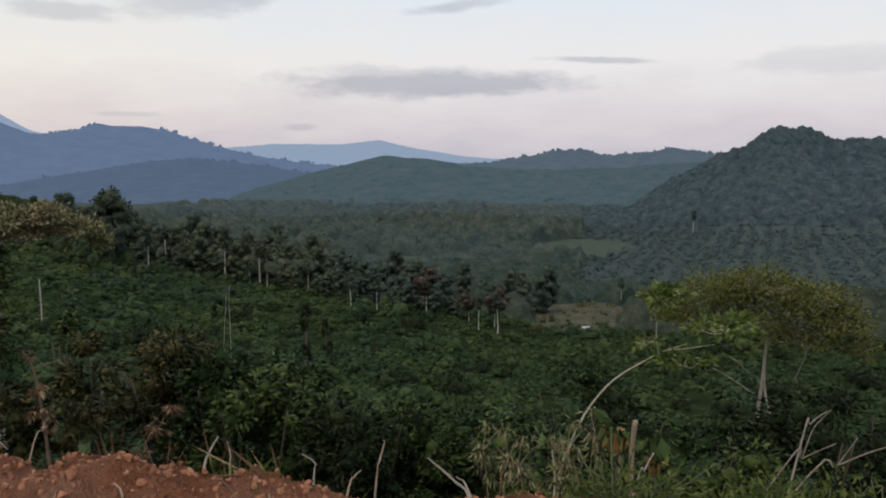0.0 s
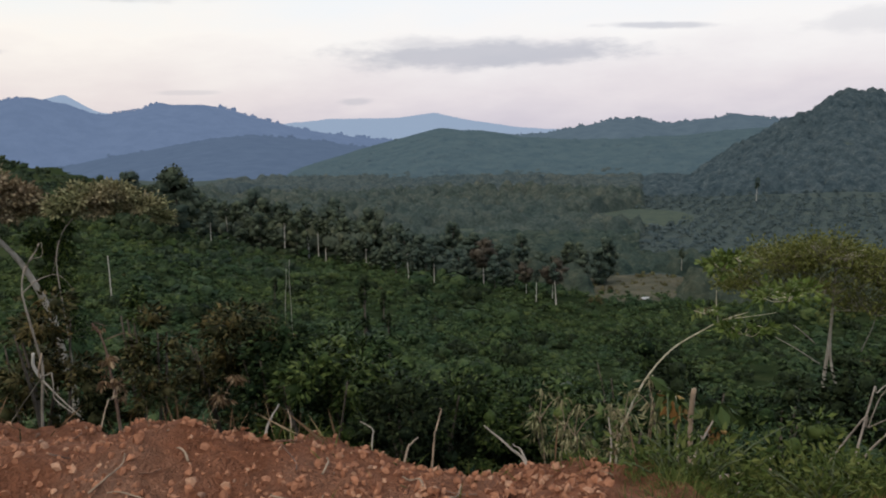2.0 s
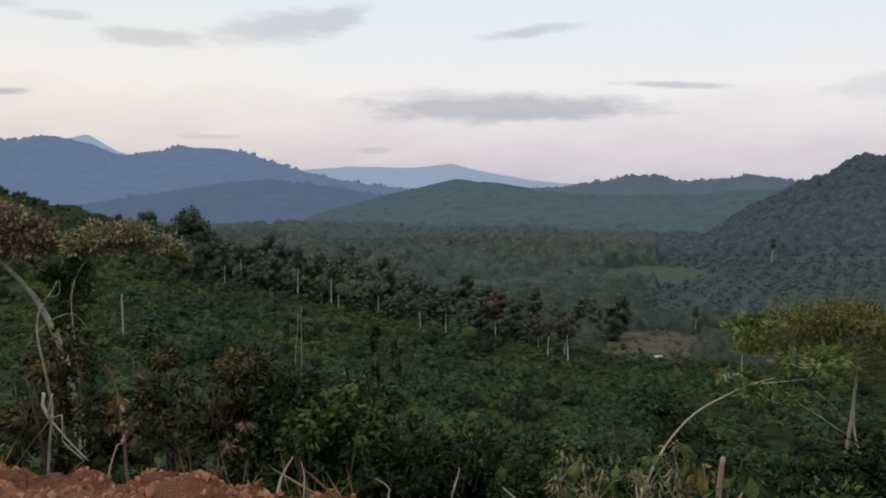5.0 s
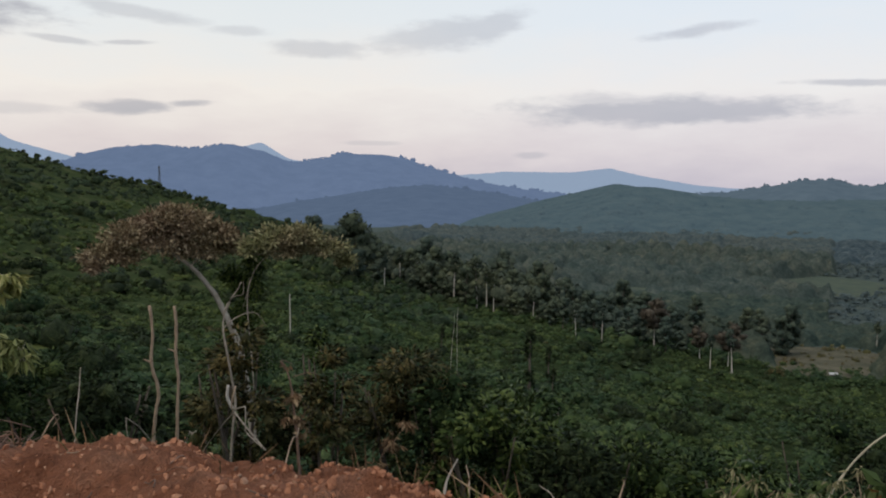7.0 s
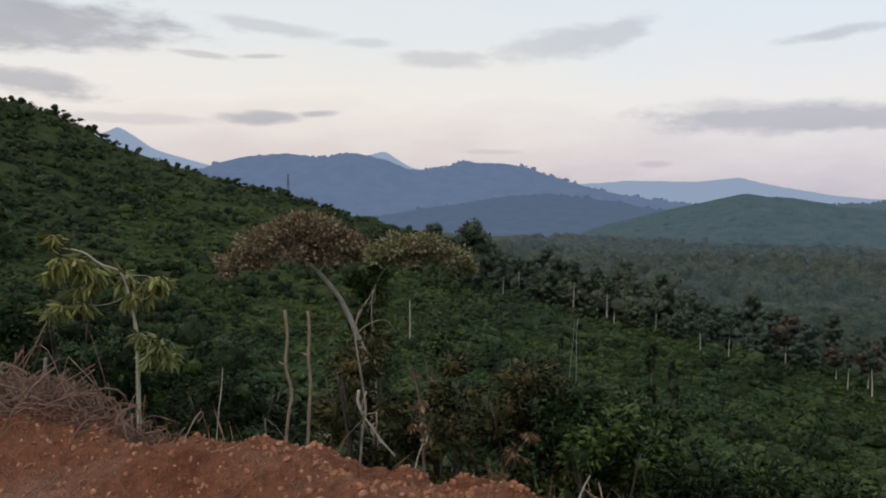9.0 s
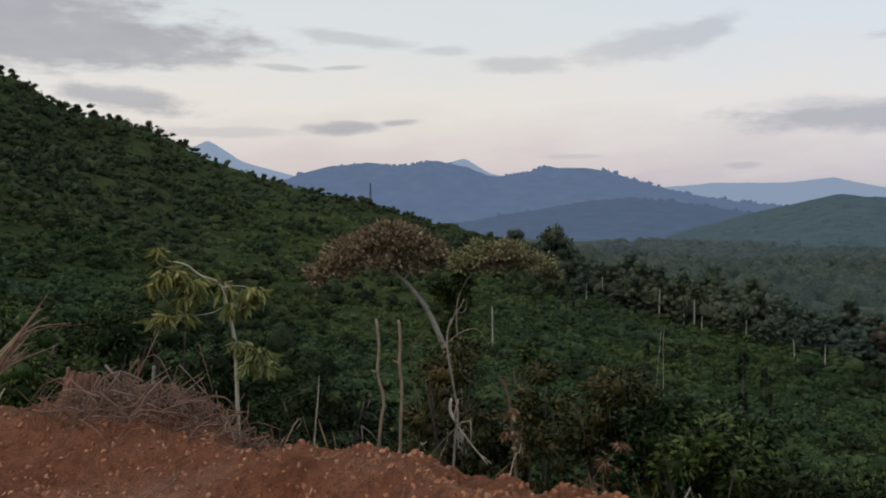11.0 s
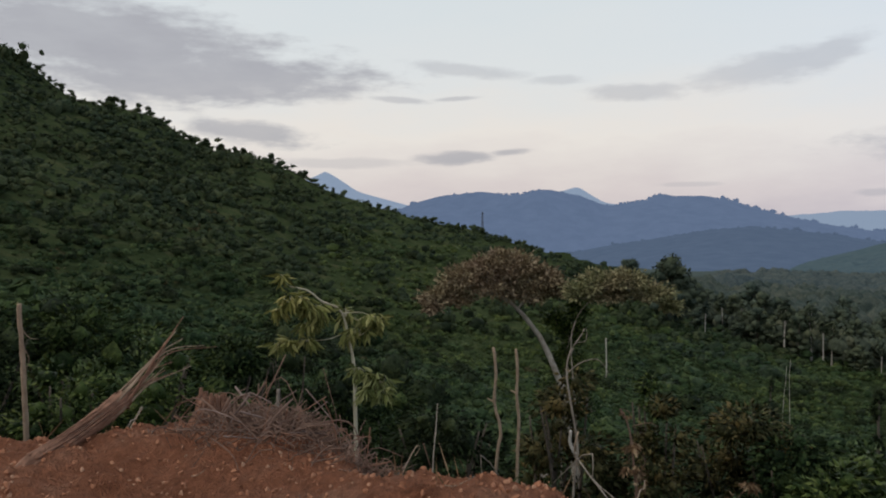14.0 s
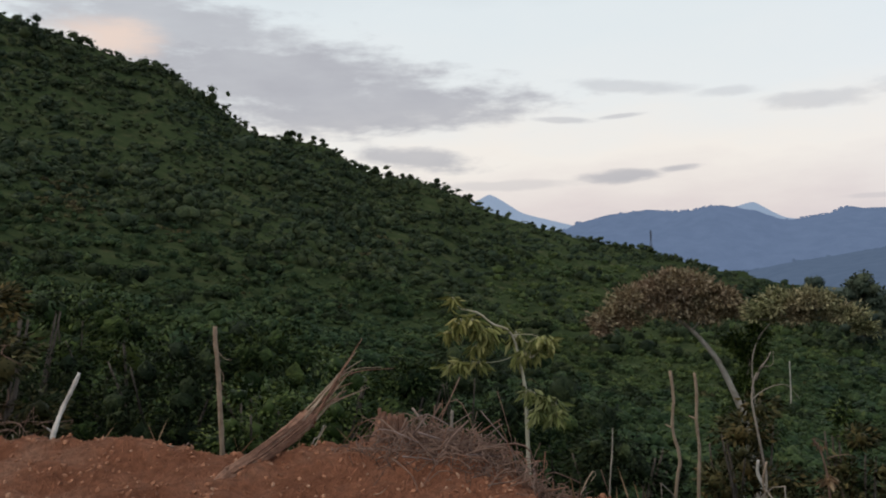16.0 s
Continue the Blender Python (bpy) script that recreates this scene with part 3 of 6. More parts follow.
def thinned(rng, p, amount, size, seed):
    """Leaves out irregular openings, and level bands along the old terraces of the hillside."""
    az, r = polar(p[:, 0], p[:, 1])
    hole = fbm(p[:, 0], p[:, 1], size, 3, seed)
    keep = hole > -amount
    band = np.mod(p[:, 2] / 5.5 + 1.2 * fbm(p[:, 0], p[:, 1], 80, 2, seed + 9), 1.0)
    cut = (az > 27) & (r > 150) & (band < 0.27) & (fbm(p[:, 0], p[:, 1], 60, 2, seed + 4) > -0.12)
    return p[keep & ~cut]


def slope_cover():
    a = thinned(rng, spots_in(rng, -34, 82, 19, 60, 1.55), 0.42, 9, 1)
    az, r = polar(a[:, 0], a[:, 1])
    a = a[(r > 27) | (az > 14)]
    az, r = polar(a[:, 0], a[:, 1])
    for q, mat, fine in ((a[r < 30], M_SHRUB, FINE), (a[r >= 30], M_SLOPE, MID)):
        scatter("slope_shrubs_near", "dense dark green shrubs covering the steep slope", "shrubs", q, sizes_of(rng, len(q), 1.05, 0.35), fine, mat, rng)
    b = thinned(rng, spots_in(rng, -34, 82, 58, 125, 2.3), 0.36, 16, 2)
    scatter("slope_shrubs", "dense green scrub covering the slope", "shrubs", b, sizes_of(rng, len(b), 1.5, 0.33), MID, M_SLOPE, rng)
    for p, size, mat in ((spots_in(rng, -34, 82, 110, 250, 15), 2.3, M_DARK), (spots_in(rng, -34, 82, 95, 250, 42), 1.5, M_DRYSCRUB)):
        scatter("tall_scrub", "taller scattered bushes and small trees on the slope", "shrubs", p, sizes_of(rng, len(p), size, 0.4), FINE, mat, rng, squash=(0.9, 1.6), lift=0.4)
    w = spots_in(rng, 38, 82, 55, 250, 8.5)
    w = w[fbm(w[:, 0], w[:, 1], 60, 3, 71) > -0.15]
    for q, mat in ((w[::2], M_DARK), (w[1::2], M_SLOPE)):
        scatter("hillside_trees", "round-crowned small trees over the lower hillside", "trees", q, sizes_of(rng, len(q), 2.5, 0.35), FINE, mat, rng, squash=(0.9, 1.4), lift=0.5)
    w = spots_in(rng, 22, 82, 245, 525, 11)
    w = w[fbm(w[:, 0], w[:, 1], 90, 3, 72) > np.interp(polar(w[:, 0], w[:, 1])[0], (22, 45, 60), (0.15, 0.05, -0.12))]
    for q, mat in ((w[::2], M_UPPER), (w[1::2], M_DARK)):
        scatter("upper_hillside_trees", "clusters of dark trees on the upper hillside", "trees", q, sizes_of(rng, len(q), 3.7, 0.35), CROWN, mat, rng, squash=(0.9, 1.4), lift=0.4)
    dry = np.concatenate([q for az, r, n in ((73.6, 246, 26), (72.7, 266, 20), (67.1, 251, 14), (54.1, 304, 9), (52.4, 342, 8), (45.7, 190, 14), (44, 150, 5)) for q in [spots_in(rng, az - 1.6, az + 1.6, r * 0.95, r * 1.06, 2.2)[:n]]])
    scatter("dry_scrub", "patches of dry brown scrub on the hillside", "shrubs", dry, sizes_of(rng, len(dry), 1.6, 0.3), MID, M_DRYSCRUB, rng)
    c = thinned(rng, spots_in(rng, -34, 82, 122, 262, 3.4), 0.42, 24, 3)
    az, r = polar(c[:, 0], c[:, 1])
    bright = (az > 27) & (az < 52 + 12 * fbm(c[:, 0], c[:, 1], 50, 2, 61)) & (r > 165 + 60 * fbm(c[:, 0], c[:, 1], 40, 2, 62))
    e, c = c[bright], c[~bright]
    scatter("terrace_scrub", "bright green young plants along hillside terraces", "shrubs", e, sizes_of(rng, len(e), 2.0, 0.33), COARSE, M_TERRACE, rng)
    scatter("hillside_scrub", "rows of green scrub on the hillside", "shrubs", c, sizes_of(rng, len(c), 2.1, 0.33), COARSE, M_SLOPE, rng)
    d = thinned(rng, spots_in(rng, 14, 82, 258, 535, 5.0), 0.62, 40, 4)
    az, r = polar(d[:, 0], d[:, 1])
    bright = (az > 24) & (az < 48 + 12 * fbm(d[:, 0], d[:, 1], 80, 2, 63)) & (r < 430 + 120 * fbm(d[:, 0], d[:, 1], 70, 2, 64))
    e, d = d[bright], d[~bright]
    scatter("upper_terrace_scrub", "bright green young plants along upper terraces", "shrubs", e, sizes_of(rng, len(e), 2.7, 0.33), SMALL, M_TERRACE, rng)
    scatter("upper_hillside_scrub", "green scrub and young trees up to the hill crest", "shrubs", d, sizes_of(rng, len(d), 3.1, 0.33), SMALL, M_UPPER, rng)


def treeline(az):
    return np.interp(az, (-40, -6, 0, 8, 16, 26, 30), (250, 250, 270, 305, 340, 390, 390))


# bearing, distance, half width in degrees, half depth, dry
CLEARINGS = ((-9.9, 500, 3.0, 46, 0), (-9.2, 277, 3.9, 27, 1), (-4.5, 590, 4.0, 16, 0), (3.0, 440, 4.5, 16, 0))


def outside_clearings(p):
    az, r = polar(p[:, 0], p[:, 1])
    ok = np.ones(len(p), bool)
    for a, d, wa, wr, dry in CLEARINGS:
        ok &= ((az - a) / wa) ** 2 + ((r - d) / wr) ** 2 + 0.9 * fbm(p[:, 0], p[:, 1], 30, 2, 8) > 1
    return p[ok]


def clearing_ground():
    """Pale grass fields on the valley floor, a little over the ground sheet."""
    for a, d, wa, wr, dry in CLEARINGS:
        t = np.linspace(0, 2 * np.pi, 72, endpoint=False)
        s = np.linspace(0, 1.08, 10)
        T, S = np.meshgrid(t, s, indexing="ij")
        az, r = np.radians(a + np.cos(T) * S * wa), d + np.sin(T) * S * wr
        x, y = -np.sin(az) * r, np.cos(az) * r
        v = np.stack([x, y, land(x, y)[0] + 0.5 - 0.9 * np.clip(S - 1, 0, 1) * 10], -1).reshape(-1, 3)
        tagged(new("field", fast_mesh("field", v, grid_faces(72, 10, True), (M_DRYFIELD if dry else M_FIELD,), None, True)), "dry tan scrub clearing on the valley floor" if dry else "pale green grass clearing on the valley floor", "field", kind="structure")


def valley_cover():
    clearing_ground()
    b = spots_in(rng, -6, 27, 258, 395, 3.6)
    az, r = polar(b[:, 0], b[:, 1])
    b = b[r < treeline(az) + 12]
    scatter("lower_slope_scrub", "green scrub running down to the edge of the woods", "shrubs", b, sizes_of(rng, len(b), 2.3, 0.33), SMALL, M_SLOPE, rng)
    canopy("near_valley_woodland", "dark green trees on the near valley floor", -36, 26, 250, 440, 0.13, 1.0, 4.2, 4.6, M_VALLEY, 171, below_slope)
    t = spots_in(rng, 1, 25, 262, 460, 6.2)
    az, r = polar(t[:, 0], t[:, 1])
    t = t[(r > treeline(az) - 2) & (r < treeline(az) + 75)]
    az, r = polar(t[:, 0], t[:, 1])
    tall = np.interp(az, (0, 6, 11, 20, 25), (0.55, 0.7, 1.0, 1.0, 0.6))
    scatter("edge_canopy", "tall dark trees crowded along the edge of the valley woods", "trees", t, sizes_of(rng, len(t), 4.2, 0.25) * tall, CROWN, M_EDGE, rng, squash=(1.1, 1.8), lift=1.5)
    canopy("valley_woodland", "green woodland in haze-paled colour on the valley floor", -10, 23, 412, 650, 0.12, 1.4, 6.6, 8.5, M_FOREST, 141, in_woods)
    canopy("far_valley_woodland", "woodland in bluer haze-paled colour at the far side of the valley", -10, 20, 650, 1000, 0.11, 2.0, 8.0, 8.0, M_FARWOOD, 151, in_woods)
    tufts = spots_in(rng, -13.5, -5, 256, 304, 3.6)
    scatter("dry_field_scrub", "low dry tufts on the tan clearing", "shrubs", tufts, sizes_of(rng, len(tufts), 1.3, 0.45), SMALL, M_DRYSCRUB, rng)
    # plantation in straight rows
    g = np.arange(-60, 60)
    u, w = np.meshgrid(g * 9.5, g * 6.5, indexing="ij")
    x, y = u.ravel() * 0.93 + w.ravel() * 0.37 + 200, -u.ravel() * 0.37 + w.ravel() * 0.93 + 480
    x, y = x + rng.normal(size=x.size) * 0.4, y + rng.normal(size=x.size) * 0.4
    az, r = polar(x, y)
    m = (az < -9) & (az > -36) & (r > 330) & (r < 655)
    p = outside_clearings(np.stack([x[m], y[m], land(x[m], y[m])[0]], -1))
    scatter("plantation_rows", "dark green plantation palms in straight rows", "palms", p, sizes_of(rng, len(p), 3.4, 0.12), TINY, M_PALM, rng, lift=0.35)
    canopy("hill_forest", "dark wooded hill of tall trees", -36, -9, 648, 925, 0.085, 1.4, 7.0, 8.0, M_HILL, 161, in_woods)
    e = spots_in(rng, -36, -13, 872, 905, 11)
    e = e[vnoise(e[:, 0] / 30, e[:, 1] / 30, 77) > -0.12]
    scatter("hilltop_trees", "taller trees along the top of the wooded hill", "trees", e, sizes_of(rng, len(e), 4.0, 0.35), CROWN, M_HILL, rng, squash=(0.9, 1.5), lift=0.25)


def canopy_height(x, y, gap, tall, seed):
    """Height of a closed canopy of rounded crowns of about that spacing."""
    gx, gy = np.floor(x / gap), np.floor(y / gap)
    top = np.zeros_like(x)
    for i in (-1, 0, 1):
        for j in (-1, 0, 1):
            cx, cy = gx + i, gy + j
            px, py = (cx + hash2(cx, cy, seed)) * gap, (cy + hash2(cx, cy, seed + 1)) * gap
            size = 0.55 + 0.75 * hash2(cx, cy, seed + 2)
            d = np.hypot(x - px, y - py) / (gap * 0.85 * size)
            top = np.maximum(top, np.sqrt(np.clip(1 - d * d, 0, 1)) * tall * size)
    return top + 0.24 * tall * fbm(x, y, gap * 0.4, 3, seed + 5)


def canopy(name, label, az0, az1, r0, r1, step_az, step_r, gap, tall, mat, seed, keep=None):
    """A wood seen from afar: one leafy sheet of crowns over the land."""
    az, r = np.arange(az0, az1, step_az), np.arange(r0, r1, step_r)
    A, R = np.meshgrid(np.radians(az), r, indexing="ij")
    A, R = A + 0.3 * radians(step_az) * (hash2(np.round(A * 9999), np.round(R * 10), seed) - 0.5), R + 0.5 * step_r * (hash2(np.round(A * 9999), np.round(R * 10), seed + 3) - 0.5)
    x, y = -np.sin(A) * R, np.cos(A) * R
    belt = 1 + 0.9 * np.clip(fbm(x * 0.5, y * 1.4, 80, 3, 92), -0.5, 0.6)
    inside = np.clip((R - r0 - 1) / 6, 0, 1) * np.clip((A - radians(az0)) / radians(0.5), 0, 1) * np.clip((radians(az1) - A) / radians(1.5), 0, 1) * (1 if keep is None else keep(x, y))
    z = land(x, y)[0] - 1.0 + canopy_height(x, y, gap, tall, seed) * belt * inside
    f = grid_faces(len(az), len(r), False)
    return tagged(new(name, fast_mesh(name, np.stack([x, y, z], -1).reshape(-1, 3), f, (mat,), None, True)), label, "forest", kind="stuff")


def in_woods(x, y):
    """1 in the woods, 0 in the clearings, with a soft edge."""
    az, r = polar(x, y)
    ok = np.ones_like(x)
    for a, d, wa, wr, dry in CLEARINGS:
        ok = np.minimum(ok, np.clip((((az - a) / wa) ** 2 + ((r - d) / wr) ** 2 + 0.9 * fbm(x, y, 30, 2, 8) - 1) * 4, 0, 1))
    return ok


def below_slope(x, y):
    """The near woods: beyond the edge of the scrub slope."""
    az, r = polar(x, y)
    return in_woods(x, y) * np.clip((r - treeline(az) - 2) / 6, 0, 1) * np.clip((np.where(az < -9.5, 345, 440) - r) / 8, 0, 1)


def crest_trees(name, label, dist, az_el, gap, size, mat, seed):
    """Woods along the crest and upper slope of a far ridge."""
    rg = np.random.default_rng(seed)
    azs, els = [p[0] for p in az_el], [p[1] for p in az_el]
    n = int((azs[-1] - azs[0]) * radians(1) * dist / gap)
    az = rg.uniform(azs[0], azs[-1], n)
    r = dist + rg.normal(size=n) * 8
    z = dist * np.tan(np.radians(np.interp(az, azs, els))) + 1.6
    p = np.stack([-np.sin(np.radians(az)) * r, np.cos(np.radians(az)) * r, z], -1)
    p = p[vnoise(az * 1.1, az * 0, seed) + rg.normal(size=n) * 0.15 > -0.3]
    scatter(name, label, "forest", p, sizes_of(rg, len(p), size, 0.4), BLOB, mat, rg, squash=(0.8, 1.5), lift=0.1)


slope_cover()
valley_cover()
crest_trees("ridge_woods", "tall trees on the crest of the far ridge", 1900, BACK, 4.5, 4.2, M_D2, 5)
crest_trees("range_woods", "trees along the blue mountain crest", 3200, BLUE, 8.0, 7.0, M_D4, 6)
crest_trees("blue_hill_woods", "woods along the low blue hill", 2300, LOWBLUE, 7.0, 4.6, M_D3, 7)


def green_hill_woods():
    rg = np.random.default_rng(9)
    azs, els = [p[0] for p in CENTRAL], [p[1] for p in CENTRAL]
    n = 1900
    az, s = rg.uniform(-36, 17, n), -np.sqrt(rg.uniform(0, 0.9, n))
    r = 1300 + s * 420
    top = 1300 * np.tan(np.radians(np.interp(az, azs, els))) + 1.6
    z = -58 + (top + 58) * np.cos(s * np.pi / 2) ** 0.8
    x, y = -np.sin(np.radians(az)) * r, np.cos(np.radians(az)) * r
    spur = 1 + 0.30 * fbm(x, y, 420 * 0.35, 3, 31) * np.sin(np.clip(-s, 0, 1) * np.pi)
    z = -58 + (z + 58) * spur + 6 * fbm(x, y, 60, 4, 34) * (0.35 + np.abs(s))
    p = np.stack([x, y, z], -1)
    scatter("green_hill_woods", "plantation trees with haze glow over the rounded hill", "forest", p, sizes_of(rg, n, 5.0, 0.3), BLOB, M_D1, rg, squash=(0.4, 0.7), lift=-0.15)


green_hill_woods()


# ---- things: helpers ----
def part(name, mesh, parent, label="", kind=""):
    """Links a mesh as one part under a thing."""
    ob = new(name, mesh)
    ob.parent = parent
    return tagged(ob, label, kind=kind)


def thing(name, at, label, category, group=""):
    ob = new(name)
    ob.empty_display_size = 0.2
    ob.location = at
    return tagged(ob, label, category, group)


def height_at(x, y):
    return float(land(np.array([float(x)]), np.array([float(y)]))[0][0])


def rooted(points, sink=0.15):
    """The points of a stem, carried down to the ground below the first."""
    p = np.array(points[0], float)
    d = unit(p - np.array(points[1], float)) * (0.8, 0.8, 1) + (0, 0, -0.45)
    d = unit(np.array([d[0], d[1], min(d[2], -0.3)]))
    q, k = p.copy(), 0
    while q[2] > height_at(q[0], q[1]) - sink and k < 80:
        q = q + d * 0.08
        k += 1
    return ([tuple(q)] if k else []) + list(points)


def spline(points, n):
    """Smooth curve through the points."""
    p = np.array(points, float)
    if len(p) < 3:
        t = np.linspace(0, 1, n)[:, None]
        return p[0] * (1 - t) + p[-1] * t
    q = np.concatenate([[2 * p[0] - p[1]], p, [2 * p[-1] - p[-2]]])
    out = []
    for u in np.linspace(0, len(p) - 1 - 1e-6, n):
        i, t = int(u), u - int(u)
        a, b, c, d = q[i:i + 4]
        out.append(0.5 * (2 * b + (c - a) * t + (2 * a - 5 * b + 4 * c - d) * t * t + (3 * b - a - 3 * c + d) * t ** 3))
    return np.array(out)


def tube(path, r0, r1, sides=7, wobble=0.12, seed=0, closed=True, flare=0.0, ridged=0.0):
    """A tapering, slightly knobbly stem along a path: vertices and faces."""
    rg = np.random.default_rng(seed)
    p = np.asarray(path, float)
    n = len(p)
    d = np.gradient(p, axis=0)
    d /= np.linalg.norm(d, axis=1)[:, None] + 1e-9
    ref = np.where(np.abs(d[:, 2:3]) > 0.9, np.array([[1.0, 0, 0]]), np.array([[0, 0, 1.0]]))
    u = np.cross(d, ref)
    u /= np.linalg.norm(u, axis=1)[:, None] + 1e-9
    w = np.cross(d, u)
    s = np.linspace(0, 1, n)
    r = r0 + (r1 - r0) * s + flare * np.exp(-s * 12)
    a = np.linspace(0, 2 * np.pi, sides, endpoint=False)
    k = 1 + wobble * rg.normal(size=(n, sides)) * 0.6
    k = k + ridged * rg.normal(size=(1, sides))
    ring = p[:, None] + (np.cos(a)[None, :, None] * u[:, None] + np.sin(a)[None, :, None] * w[:, None]) * (r[:, None] * k)[:, :, None]
    if closed:
        ring = np.concatenate([np.repeat(p[:1][:, None], sides, 1) + (ring[:1] - p[:1][:, None]) * 0.02, ring, np.repeat(p[-1:][:, None], sides, 1) + (ring[-1:] - p[-1:][:, None]) * 0.02])
    m = len(ring)
    i, j = np.meshgrid(np.arange(m - 1), np.arange(sides), indexing="ij")
    j2 = (j + 1) % sides
    f = np.stack([i * sides + j, i * sides + j2, (i + 1) * sides + j2, (i + 1) * sides + j], -1).reshape(-1, 4)
    return ring.reshape(-1, 3), f


def join(pieces):
    vs, fs, o = [], [], 0
    for v, f in pieces:
        vs.append(v)
        fs.append(f + o)
        o += len(v)
    return np.concatenate(vs), np.concatenate(fs)


def leaf_quads(rng, c, d, length, width, fold=0.15):
    """Folded leaves with base c and direction d."""
    n = len(c)
    d = d / (np.linalg.norm(d, axis=1)[:, None] + 1e-9)
    u = np.cross(d, rng.normal(size=(n, 3)))
    u /= np.linalg.norm(u, axis=1)[:, None] + 1e-9
    w = np.cross(u, d)
    flip = np.sign((w * (c - c.mean(0) + (0, 0, 0.3 * c.std()))).sum(1) + 1e-9)[:, None]
    u, w = u * flip, w * flip
    L = length * rng.uniform(0.6, 1.25, n)[:, None]
    W = L * width / length * 0.5
    v = np.stack([c, c + d * L * 0.42 + u * W - w * L * fold, c + d * L - w * L * 0.1, c + d * L * 0.42 - u * W - w * L * fold], 1)
    return v.reshape(-1, 3), np.arange(n * 4).reshape(-1, 4)


def local(v, at):
    return np.asarray(v) - np.asarray(at)


SLIM = 0.55


def stem_part(name, points, r0, r1, mat, parent, at, n=18, sides=7, seed=0, label="", flare=0.0, wobble=0.12, ridged=0.0):
    v, f = tube(spline(points, n), r0 * SLIM, r1 * SLIM, sides, wobble, seed, True, flare * SLIM, ridged)
    return part(name, fast_mesh(name, local(v, at), f, (mat,), None, True), parent, label)


M_GREY = bark_material("grey_dead_wood", (0.19, 0.155, 0.125), (0.40, 0.34, 0.28), 6.0)
M_LIGHTBARK = bark_material("light_bark", (0.24, 0.205, 0.165), (0.48, 0.43, 0.37), 4.0)
M_RAW = bark_material("raw_split_wood", (0.15, 0.072, 0.044), (0.34, 0.175, 0.11), 14.0)
M_TAN = bark_material("peeled_tan_wood", (0.24, 0.165, 0.11), (0.42, 0.31, 0.22), 7.0)
M_TWIG = bark_material("brown_twigs", (0.12, 0.066, 0.046), (0.27, 0.17, 0.125), 5.0)
M_ROOT = bark_material("grey_brown_roots", (0.15, 0.10, 0.085), (0.33, 0.25, 0.22), 6.0)
M_SAPBARK = bark_material("sapling_bark", (0.42, 0.37, 0.26), (0.62, 0.57, 0.44), 6.0)
M_NEAR = leaf_material("bush_leaves", (0.009, 0.020, 0.008), (0.037, 0.068, 0.022), (0.125, 0.175, 0.064), 0.25, (1.25, 1.1, 0.8), 0.45)
M_YELLOW = leaf_material("yellow_green_leaves", (0.095, 0.108, 0.026), (0.170, 0.182, 0.044), (0.275, 0.28, 0.085), 0.3, (0.75, 0.75, 0.8), 0.45)
M_LIME = leaf_material("lime_leaves", (0.07, 0.11, 0.025), (0.13, 0.18, 0.045), (0.22, 0.26, 0.09), 0.4, (0.9, 0.9, 0.8), 0.4)
M_OLGREEN = leaf_material("olive_green_leaves", (0.085, 0.105, 0.032), (0.195, 0.22, 0.074), (0.37, 0.38, 0.17), 0.4, (1.1, 0.95, 0.8), 0.5)
M_GRASSY2 = leaf_material("broad_green_leaves", (0.035, 0.06, 0.02), (0.07, 0.105, 0.035), (0.13, 0.16, 0.06), 0.6, (1.1, 1.0, 0.8), 0.5)
M_RUST = leaf_material("rusty_leaves", (0.11, 0.075, 0.048), (0.26, 0.18, 0.118), (0.52, 0.41, 0.29), 0.5, (0.85, 0.95, 0.8), 0.6)
M_OLIVE = leaf_material("olive_leaves", (0.10, 0.085, 0.048), (0.25, 0.198, 0.118), (0.50, 0.40, 0.26), 0.5, (0.8, 1.0, 0.8), 0.6)
M_DRY = leaf_material("dry_brown_leaves", (0.12, 0.07, 0.04), (0.24, 0.15, 0.085), (0.40, 0.29, 0.18), 1.0, (0.8, 0.8, 0.8), 0.8)
M_ORANGE = leaf_material("orange_dry_leaves", (0.24, 0.12, 0.04), (0.36, 0.20, 0.07), (0.45, 0.29, 0.12), 1.0, (0.9, 0.9, 0.9), 0.7)
M_GRASS = leaf_material("grass_blades", (0.05, 0.075, 0.018), (0.10, 0.135, 0.035), (0.20, 0.21, 0.075), 0.8, (1.2, 1.05, 0.8), 0.6)
M_GRASSY = leaf_material("weedy_leaves", (0.04, 0.065, 0.018), (0.085, 0.12, 0.034), (0.15, 0.175, 0.06), 0.6, (1.15, 1.0, 0.8), 0.6)
M_RUSTGREEN = leaf_material("brown_green_leaves", (0.014, 0.019, 0.008), (0.046, 0.054, 0.021), (0.145, 0.135, 0.062), 0.8, (1.35, 1.0, 0.8), 0.55)
M_REDCROWN = leaf_material("brown_crown_leaves", (0.05, 0.042, 0.032), (0.09, 0.075, 0.056), (0.13, 0.112, 0.085), 0.1, (1, 1, 1), 0.7)


